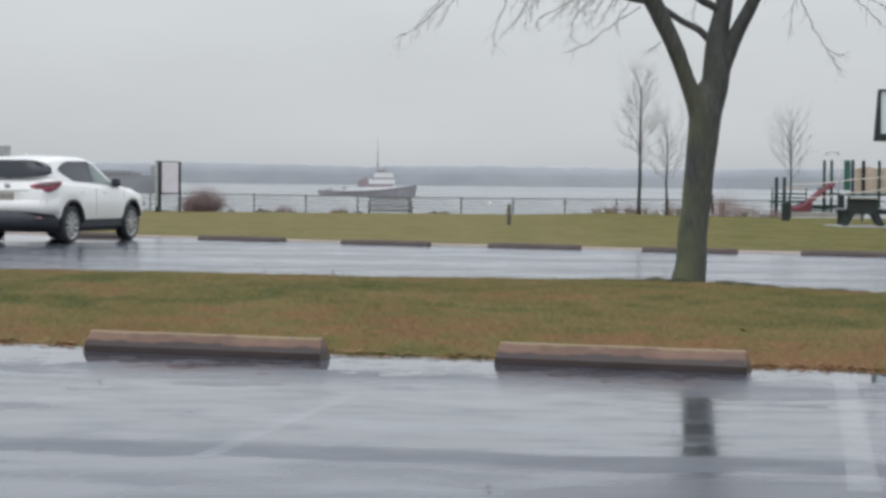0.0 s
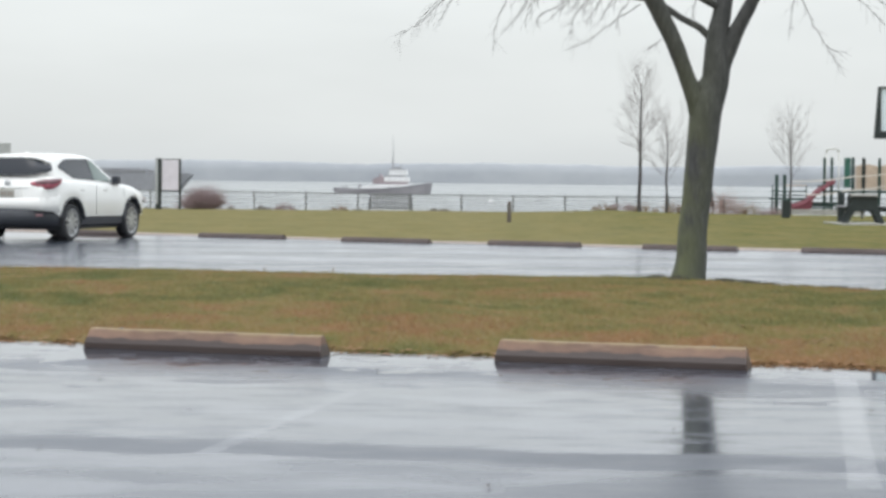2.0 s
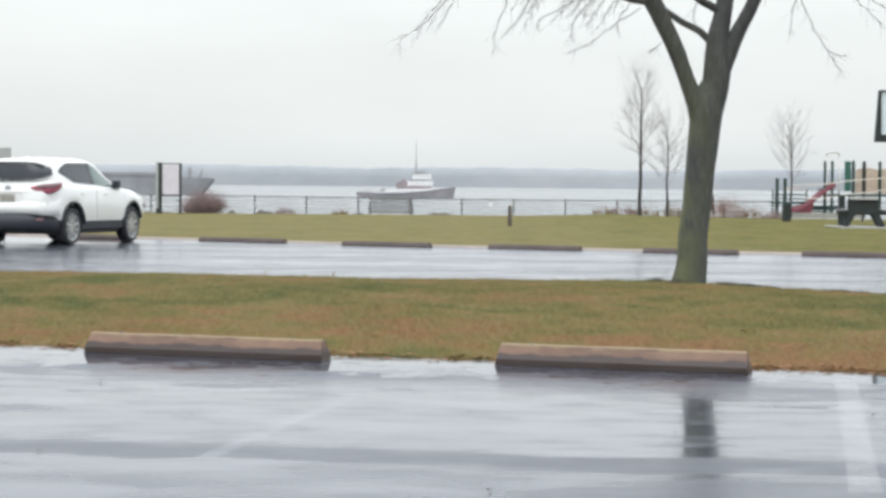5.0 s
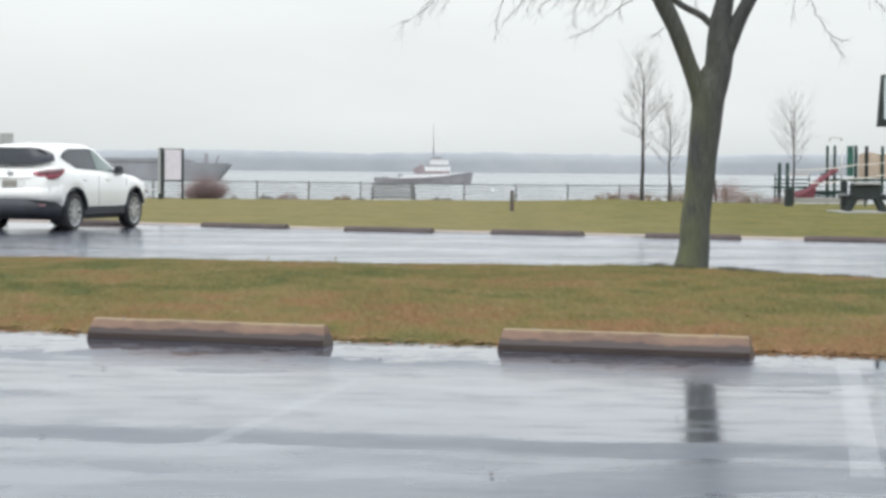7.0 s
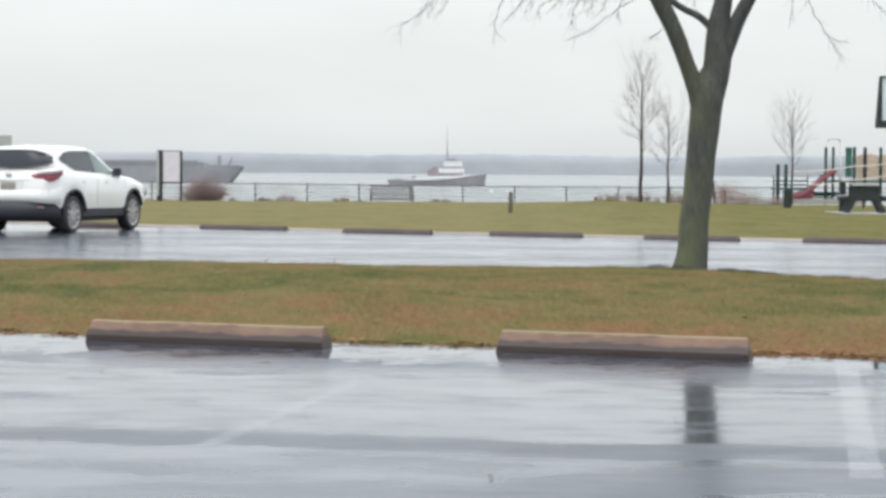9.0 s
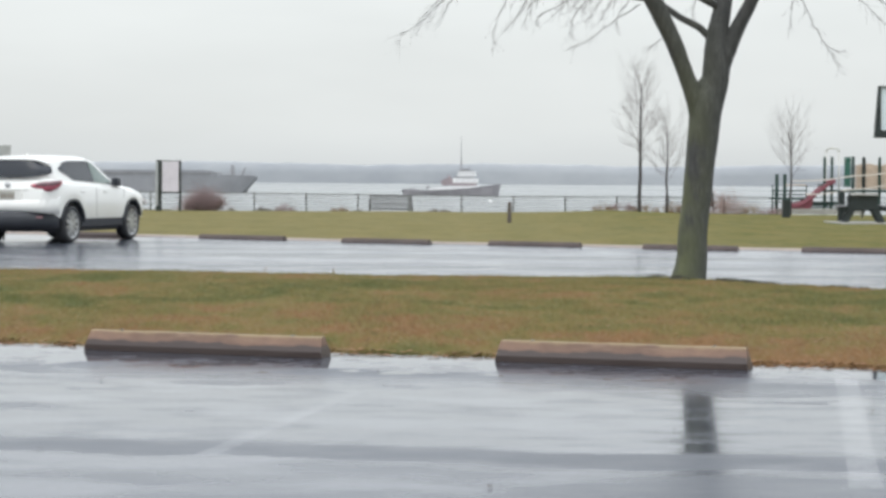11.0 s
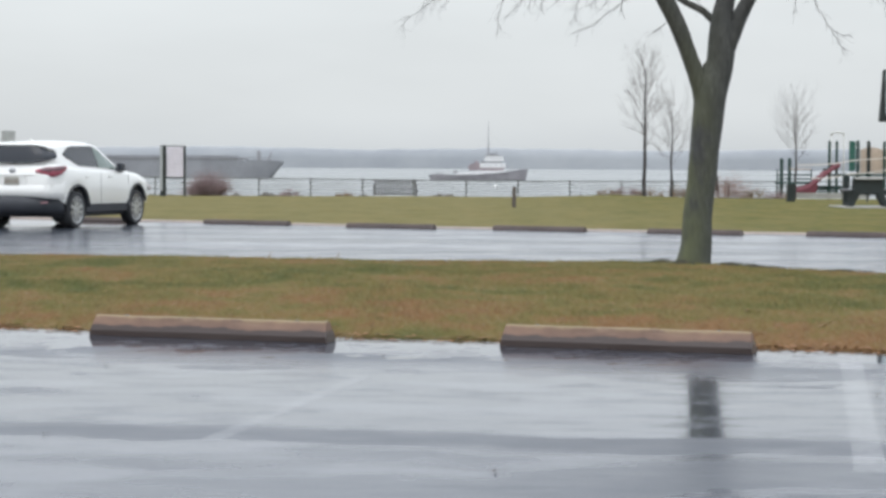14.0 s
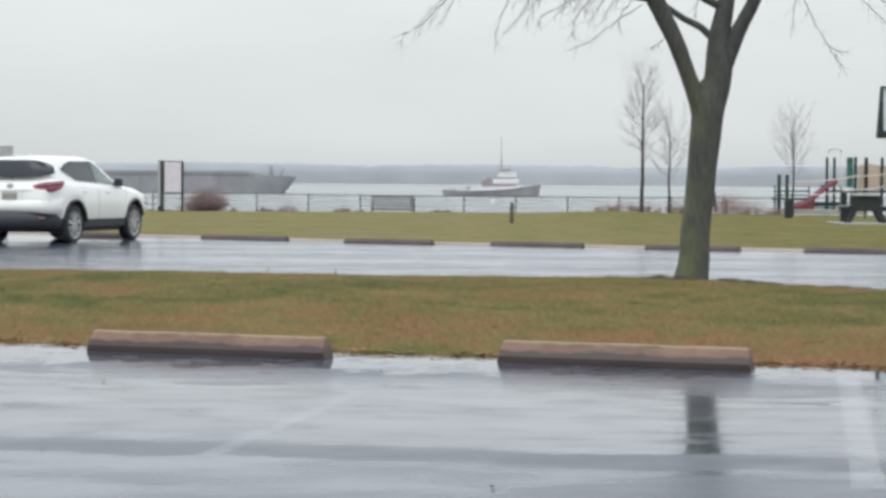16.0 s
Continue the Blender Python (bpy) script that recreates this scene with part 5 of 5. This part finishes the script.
    for s in (-1, 1):
        part("reflector", slab((s * 0.66, -2.252, 0.50), (0.15, 0.02, 0.045), 0.006), SMOKE_LENS, ob, "dull red bumper reflector")
    bm = bmesh.new()
    rows = []
    for i in range(17):
        t = -1 + 2 * i / 16
        x, y = 0.84 * t, 2.25 - 0.40 * abs(t) ** 4
        rows.append([(x * 0.94, y - 0.25, 0.24), (x * 0.98, y - 0.06, 0.25), (x, y, 0.36), (x, y - 0.01, 0.50), (x * 0.96, y - 0.14, 0.52)])
    loft(bm, rows)
    part("front_bumper", bm, CLADDING, ob, "black plastic front bumper lip", True)
    part("underbody", slab((0, 0.1, 0.365), (1.50, 3.6, 0.32), 0.05), CLADDING, ob, "dark underside")
    # windscreen and roof antenna
    bm = bmesh.new()
    rows = []
    for i in range(9):
        t = -1 + 2 * i / 8
        rows.append([(0.60 * t, 1.09 - 0.06 * t * t, 1.095), (0.52 * t, 0.48 - 0.04 * t * t, 1.425), (0.45 * t, 0.10 - 0.03 * t * t, 1.600)])
    loft(bm, rows, False)
    part("windscreen", bm, GLASS_CLEAR, ob, "clear windscreen", True)
    bm = bmesh.new()
    prism(bm, [(-1.55, 1.62), (-1.25, 1.64), (-1.50, 1.70), (-1.56, 1.70)], 0, -0.02, 0.02)
    part("antenna_fin", bm, PAINT, ob)
    # wheels
    def wheel(x, y):
        out = 1 if x > 0 else -1
        hub = new("wheel")
        hub.parent = ob
        hub.matrix_basis = pose(x, y, ZW)
        bm = bmesh.new()
        prof = [(-0.12, 0.24), (-0.125, 0.32), (-0.10, 0.353), (0.09, 0.353), (0.115, 0.335), (0.112, 0.27), (0.06, 0.262)]
        n = 32
        rows = [[(px * out, r * math.cos(2 * math.pi * i / n), r * math.sin(2 * math.pi * i / n)) for px, r in prof] for i in range(n + 1)]
        loft(bm, rows, False)
        part("tyre", bm, RUBBER, hub, "black tyre", True)
        bm = bmesh.new()
        for i in range(10):
            a = 2 * math.pi * i / 10
            m = Euler((a, 0, 0)).to_matrix().to_4x4()
            box(bm, (out * 0.085, 0, 0.152), (0.03, 0.05 if i % 2 else 0.062, 0.215), 0.0, m)
        tube(bm, [(out * 0.06, 0, 0), (out * 0.105, 0, 0)], 0.06, 14)
        n = 28
        rows = [[(px * out, r * math.cos(2 * math.pi * i / n), r * math.sin(2 * math.pi * i / n)) for px, r in ((0.02, 0.24), (0.10, 0.248), (0.107, 0.268), (0.07, 0.268))] for i in range(n + 1)]
        loft(bm, rows, False)
        part("rim", bm, ALLOY, hub, "silver multi-spoke alloy rim")
        bm = bmesh.new()
        tube(bm, [(-out * 0.03, 0, 0), (out * 0.03, 0, 0)], 0.23, 20)
        part("brake_disc", bm, TUG_DARK, hub)
    for x in (0.79, -0.79):
        for y in (YR, YF):
            wheel(x, y)
    return ob


car()


# ---- tug and barge ----
def tug():
    """Bow towards +x, origin at the mast's foot on the waterline."""
    ob = thing("tugboat", "grey-hulled tugboat with a white stacked deckhouse and tall mast", "boat")
    bm = bmesh.new()
    rows = []
    for x, half, top in ((-16.9, 2.6, 1.85), (-15, 3.4, 1.75), (-10, 4.0, 1.6), (-4, 4.2, 1.75), (2, 4.1, 2.2), (6, 3.6, 2.75), (9, 2.5, 3.2), (10.8, 1.1, 3.45), (11.5, 0.2, 3.5)):
        w = half
        rows.append([(x - (1.2 if x > 9 else 0), -w * 0.72, -0.8), (x - (0.5 if x > 9 else 0), -w * 0.92, 0.3), (x, -w, top - 0.25), (x, -w, top), (x, w, top), (x, w, top - 0.25), (x - (0.5 if x > 9 else 0), w * 0.92, 0.3), (x - (1.2 if x > 9 else 0), w * 0.72, -0.8)])
    loft(bm, rows)
    part("hull", bm, HULL, ob, "steel hull, its dark grey paled by painted haze", False)
    bm = bmesh.new()
    for s in (-1, 1):
        tube(bm, [(x, s * (w + 0.06), t) for x, w, t in ((-16.9, 2.6, 1.6), (-10, 4.0, 1.35), (-4, 4.2, 1.5), (2, 4.1, 1.95), (6, 3.6, 2.5), (9, 2.5, 2.95), (11.2, 0.5, 3.2))], 0.16, 6)
    part("rubbing_strake", bm, TUG_DARK, ob)
    bm = bmesh.new()
    prism(bm, [(-9.6, 1.5), (5.3, 1.9), (5.0, 2.95), (0.5, 2.75), (-5.0, 2.35), (-9.6, 1.95)], 1, -2.9, 2.9)
    house = part("lower_deckhouse", bm, TUG_WHITE, ob, "white lower deckhouse under the sheer of the rail")
    for i in range(6):
        b = bmesh.new()
        tube(b, [(-4.0 + i * 1.5, -2.93, 2.15), (-4.0 + i * 1.5, -2.89, 2.15)], 0.16, 10)
        part("porthole", b, TUG_DARK, house)
    part("main_deck_band", slab((-0.6, 0, 3.22), (10.2, 5.2, 0.82), 0.06), TUG_RED, ob, "rust-red band of the main deckhouse")
    bm = bmesh.new()
    prism(bm, [(-5.8, 3.5), (-2.3, 3.5), (-2.3, 5.0), (-4.4, 5.0), (-5.8, 4.3)], 1, -1.8, 1.8)
    part("engine_casing", bm, TUG_RED, ob, "rust-red engine casing")
    upper = part("upper_deckhouse", slab((1.25, 0, 4.28), (7.4, 4.8, 1.30), 0.12), TUG_WHITE, ob, "white upper deckhouse")
    for i in range(4):
        part("window", slab((-1.2 + i * 1.7, -2.41, 4.35), (0.5, 0.04, 0.4), 0.02), PALE_PANE, upper)
    # plain dark band between upper deckhouse and wheelhouse
    part("tier_band", slab((0.85, 0, 5.25), (5.8, 4.4, 0.66), 0.05), TUG_DARK, ob, "dark band under the wheelhouse")
    bm = bmesh.new()
    prism(bm, [(-1.2, 5.56), (4.5, 5.56), (4.2, 7.0), (-0.8, 7.0)], 1, -1.9, 1.9)
    wheelhouse = part("wheelhouse", bm, TUG_WHITE, ob, "white wheelhouse with a raked front")
    for i in range(5):
        part("window", slab((-0.3 + i * 0.95, -1.91, 6.45), (0.55, 0.04, 0.5), 0.02), PALE_PANE, wheelhouse)
    part("roof", slab((1.3, 0, 7.12), (5.2, 3.9, 0.24), 0.08), TUG_DARK, ob, "dark wheelhouse roof")
    part("radar_box", slab((0.9, 0, 7.55), (2.6, 1.2, 0.62), 0.1), TUG_DARK, ob)
    bm = bmesh.new()
    tube(bm, [(2.4, -0.6, 7.2), (2.4, -0.6, 8.6)], 0.12, 8)
    tube(bm, [(2.4, -1.5, 8.6), (2.4, 0.3, 8.6)], 0.14, 6)
    part("radar_scanner", bm, TUG_DARK, ob)
    bm = bmesh.new()
    tube(bm, [(0.0, 0, 7.2), (0.0, 0, 12.0), (-0.05, 0, 17.2)], [0.30, 0.11, 0.05], 8)
    part("mast", bm, TUG_DARK, ob, "tall dark mast")
    for z, w in ((12.3, 2.2), (9.6, 2.6)):
        part("crosstree", slab((0, 0, z), (0.25, w, 0.14), 0.02), TUG_DARK, ob)
    bm = bmesh.new()
    tube(bm, [(-3.4, 0, 4.9), (-3.5, 0, 5.5), (-3.5, 0, 5.7)], [0.55, 0.5, 0.4], 14)
    part("funnel", bm, TUG_RED, ob)
    for x in (-13.5, -14.6):
        bm = bmesh.new()
        tube(bm, [(x, -0.9, 1.5), (x, -0.9, 2.3)], 0.2, 8)
        tube(bm, [(x, 0.9, 1.5), (x, 0.9, 2.3)], 0.2, 8)
        part("bitt", bm, TUG_DARK, ob)
    bm = bmesh.new()
    tube(bm, [(-9.5, -1.0, 2.2), (-9.5, 1.0, 2.2)], 0.7, 12)
    part("tow_winch", bm, TUG_DARK, ob)
    bm = bmesh.new()
    tube(bm, [(-16.95, -2, 1.2), (-16.95, 2, 1.2)], 0.35, 8)
    part("stern_fender", bm, RUBBER, ob)
    bm = bmesh.new()
    for s in (-1, 1):
        tube(bm, [(11.4, 0, 3.5), (0.0, 0, 14.5)] if s > 0 else [(-6, 0, 5.0), (0, 0, 13.5)], 0.007, 4)
    part("stay", bm, TUG_DARK, ob, "thin rigging wires")
    return ob


def barge():
    """Bow towards +x, origin under the bow tip on the waterline."""
    ob = thing("barge", "long blue-grey steel barge with a raked bow", "barge")
    bm = bmesh.new()
    half = 9.0
    prism(bm, [(-96, 0.6), (-92, -1.2), (-13.5, -1.2), (-13.5, 6.45), (-95, 6.65), (-96, 6.45)], 1, -half, half)
    part("hull", bm, BARGE, ob, "steel hull in haze-tinted blue-grey")
    # the raked bow narrows forward
    bm = bmesh.new()
    rows = []
    for x, wide, top, narrow, low in ((-13.5, 9.0, 5.2, 9.0, -1.2), (-9.0, 8.4, 5.2, 8.0, -1.2), (-5.0, 7.2, 5.26, 6.2, -1.2), (-2.4, 6.2, 5.3, 5.4, 1.8), (0.0, 5.0, 5.35, 4.8, 4.75)):
        rows.append([(x, -narrow, low), (x, -wide, top), (x, wide, top), (x, narrow, low), (x, -narrow, low)])
    loft(bm, rows)
    part("bow", bm, BARGE, ob, "raked bow in haze-tinted blue-grey")
    bm = bmesh.new()
    prism(bm, [(-10.8, -8.4), (-1.3, -4.9), (-1.3, 4.9), (-10.8, 8.4)], 2, 5.2, 5.46)
    part("fore_deck", bm, BARGE_DECK, ob, "rusty fore deck")
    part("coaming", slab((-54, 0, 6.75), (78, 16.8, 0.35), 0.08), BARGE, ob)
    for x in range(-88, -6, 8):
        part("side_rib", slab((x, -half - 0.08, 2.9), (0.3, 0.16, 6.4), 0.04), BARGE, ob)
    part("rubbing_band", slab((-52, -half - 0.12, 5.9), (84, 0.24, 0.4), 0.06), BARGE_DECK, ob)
    part("winch_house", slab((-7.3, -3, 7.0), (1.1, 2.2, 3.2), 0.08), TUG_DARK, ob, "dark winch house")
    bm = bmesh.new()
    tube(bm, [(-4.6, -3, 5.4), (-3.2, -3, 8.1)], 0.22, 8)
    tube(bm, [(-4.4, -1.4, 5.4), (-3.2, -3, 8.1)], 0.18, 8)
    part("tow_post", bm, TUG_DARK, ob)
    bm = bmesh.new()
    for i in range(6):
        tube(bm, [(-10.0 + i * 1.7, -7.7 + i * 0.55, 5.3), (-10.0 + i * 1.7, -7.7 + i * 0.55, 6.4)], 0.05, 5)
    tube(bm, [(-10.2, -7.77, 6.4), (-1.4, -4.9, 6.4)], 0.05, 5)
    part("handrail", bm, TUG_DARK, ob)
    return ob


TUG, TOW = tug(), barge()

ob = thing("buoy", "small white float on the water", "buoy", "", (9.95, 402, -3.4))
bm = bmesh.new()
bmesh.ops.create_uvsphere(bm, u_segments=14, v_segments=8, radius=0.5)
for v in bm.verts:
    v.co.z = v.co.z * 0.8 + 0.2
part("float", bm, WHITE_FLOAT, ob, "", True)
bm = bmesh.new()
tube(bm, [(0, 0, 0.55), (0, 0, 1.0)], 0.08, 8)
part("pole", bm, WHITE_FLOAT, ob)


# ---- grass blades on the strip, fallen leaves ----
def blades():
    rng = np.random.RandomState(4)
    n = 140000
    xs = rng.uniform(-8.5, 8.5, n)
    us = rng.beta(1.0, 1.25, n)
    verts, faces = [], []
    for x, u in zip(xs, us):
        a, b = near_edge(x), median_far_edge(x)
        y = a + 0.01 + (b - a - 0.04) * u
        if y - a < 0.34 * rng.uniform(0, 1) * (1 + noise.noise((x * 2.3, 4, 1))):
            continue
        if ((x - 3.65) * 0.75) ** 2 + (y - 25.75) ** 2 < 0.4 * rng.uniform(0.6, 1.4):
            continue
        z = ground_z(x, max(y, a + 0.02)) - 0.008
        h = rng.uniform(0.018, 0.056) * min(1.0, 0.45 + 1.2 * (y - a)) * (1.0 + 0.5 * noise.noise((x * 0.9, y * 0.9, 2)))
        ang, w = rng.uniform(-0.8, 0.8), rng.uniform(0.006, 0.013)
        lx, ly = rng.normal(0, 0.05, 2)
        ly = 0.012 + abs(ly)
        dx, dy = w * math.cos(ang), w * math.sin(ang)
        i = len(verts)
        verts += [(x - dx, y - dy, z), (x + dx, y + dy, z), (x + lx, y + ly, z + h)]
        faces.append((i, i + 1, i + 2))
    me = bpy.data.meshes.new("grass")
    me.from_pydata(verts, [], faces)
    me.materials.append(BLADE)
    me.normals_split_custom_set([(0, 0, 1)] * len(me.loops))
    return tagged(new("grass", me), "short wet green and brown grass of the median strip", "grass", "", "stuff")


blades()


def tall_grass():
    """Uncut dark tufts round the tree's foot and along the strip's edges."""
    rg = np.random.RandomState(31)
    verts, faces = [], []
    clumps = [(rg.uniform(2.65, 3.0), 1.0) for _ in range(7)] + [(3.48 + 2.0 * rg.beta(0.7, 1.5), 0.9) for _ in range(30)]
    clumps += [(rg.uniform(-7, 7), 0.5) for _ in range(60)]
    clumps = [(x, median_far_edge(x) - rg.uniform(0.02, 0.3), tall) for x, tall in clumps]
    # ragged sods along the tarmac
    for x in rg.uniform(-3.6, 3.6, 70):
        clumps.append((x, near_edge(x) + rg.uniform(0.02, 0.18), 0.5))
    slots = []
    for cx, cy, tall in clumps:
        for _ in range(38):
            x, y = cx + rg.normal(0, 0.045), cy + rg.normal(0, 0.05)
            z = ground_z(x, y) - 0.01
            h = tall * rg.uniform(0.03, 0.075)
            w, lx = rg.uniform(0.004, 0.008), rg.normal(0, 0.03)
            k = len(verts)
            verts += [(x - w, y, z), (x + w, y, z), (x + lx * 0.5 + w * 0.6, y, z + h * 0.7), (x + lx, y + 0.01, z + h)]
            faces.append((k, k + 1, k + 2, k + 3))
            slots.append(1 if cy < 17 else 0)
    me = bpy.data.meshes.new("tall_grass")
    me.from_pydata(verts, [], faces)
    me.materials.append(WEED)
    me.materials.append(BLADE)
    me.polygons.foreach_set("material_index", slots)
    me.normals_split_custom_set([(0, 0, 1)] * len(me.loops))
    return tagged(new("tall_grass", me), "dark uncut tufts along the grass edge by the tree", "grass", "", "stuff")


tall_grass()


def leaf(x, y, size, rz):
    """A curled wet leaf lying flat."""
    bm = bmesh.new()
    n = 6
    rows = []
    for i in range(n + 1):
        t = i / n
        w = size * 0.42 * math.sin(math.pi * min(1, t * 0.93 + 0.04))
        u = size * (t - 0.5)
        rows.append([(u, -w, 0.012 * abs(t - 0.5)), (u, 0, 0.003), (u, w, 0.016 * abs(t - 0.4))])
    loft(bm, rows, False)
    ob = new("leaf", as_mesh("leaf", bm, LEAF))
    ob.matrix_basis = pose(x, y, 0.006, 0, 0, rz)
    return tagged(ob, "small brown fallen leaf on wet asphalt", "leaf", "fallen leaves")


rng = random.Random(17)
for x, y, s in ((-1.855, 9.32, 0.05), (0.21, 8.24, 0.05), (2.40, 11.1, 0.06), (-2.1, 12.45, 0.05), (2.02, 13.0, 0.06), (-0.4, 13.2, 0.05), (1.2, 10.2, 0.04)):
    leaf(x, y, s * 0.55, rng.uniform(0, 360))


def litter():
    """Fallen leaves caught in the strip's grass, thickest along the tarmac."""
    rg = np.random.RandomState(9)
    verts, faces = [], []
    for i in range(760):
        x = rg.uniform(-8, 8) if i < 420 else rg.uniform(-4, 4)
        a, b = near_edge(x), median_far_edge(x)
        u = rg.beta(0.7, 2.6) if i < 420 else rg.uniform(-0.008, 0.022)
        y = a - 0.06 + (b - a) * u
        z = max(0.004, ground_z(x, y)) + 0.018 * (y > a)
        s, t = rg.uniform(0.015, 0.04), rg.uniform(0, 6.28)
        c, d = s * math.cos(t), s * math.sin(t)
        k = len(verts)
        verts += [(x - c, y - d, z), (x + d * 0.6, y - c * 0.6, z + 0.002), (x + c, y + d, z + 0.001), (x - d * 0.6, y + c * 0.6, z + 0.004)]
        faces.append((k, k + 1, k + 2, k + 3))
    me = bpy.data.meshes.new("leaf_litter")
    me.from_pydata(verts, [], faces)
    me.materials.append(LITTER)
    return tagged(new("leaf_litter", me), "small russet fallen leaves caught in the grass", "leaves", "", "stuff")


litter()


def weed(x, y, h, lean):
    """A dry stalk at the strip's far edge."""
    bm = bmesh.new()
    tube(bm, [(0, 0, -0.02), (lean * 0.4, 0, h * 0.6), (lean, 0, h)], [0.008, 0.006, 0.002], 5)
    tube(bm, [(0.01, 0.01, -0.02), (-lean * 0.3, 0, h * 0.7)], [0.007, 0.002], 5)
    ob = new("weed", as_mesh("weed", bm, REED))
    ob.matrix_basis = pose(x, y, ground_z(x, y))
    return tagged(ob, "dry weed stalk at the edge of the grass strip", "weed", "weed stalks")


weed(-2.31, 26.35, 0.10, 0.05)
weed(-1.40, 26.15, 0.11, 0.03)


def motions():
    """The tug tows the barge to the right across the water."""
    rows_t, rows_b = [], []
    for i in range(9):
        t = 2.0 * i
        rows_t.append((t, pose(13.6 + 2.20 * (t - 14.5), 585, -3.4)))
        rows_b.append((t, pose(-50.3 + 2.28 * (t - 14.5), 637, -3.4)))
    walk(TUG, rows_t)
    walk(TOW, rows_b)


motions()
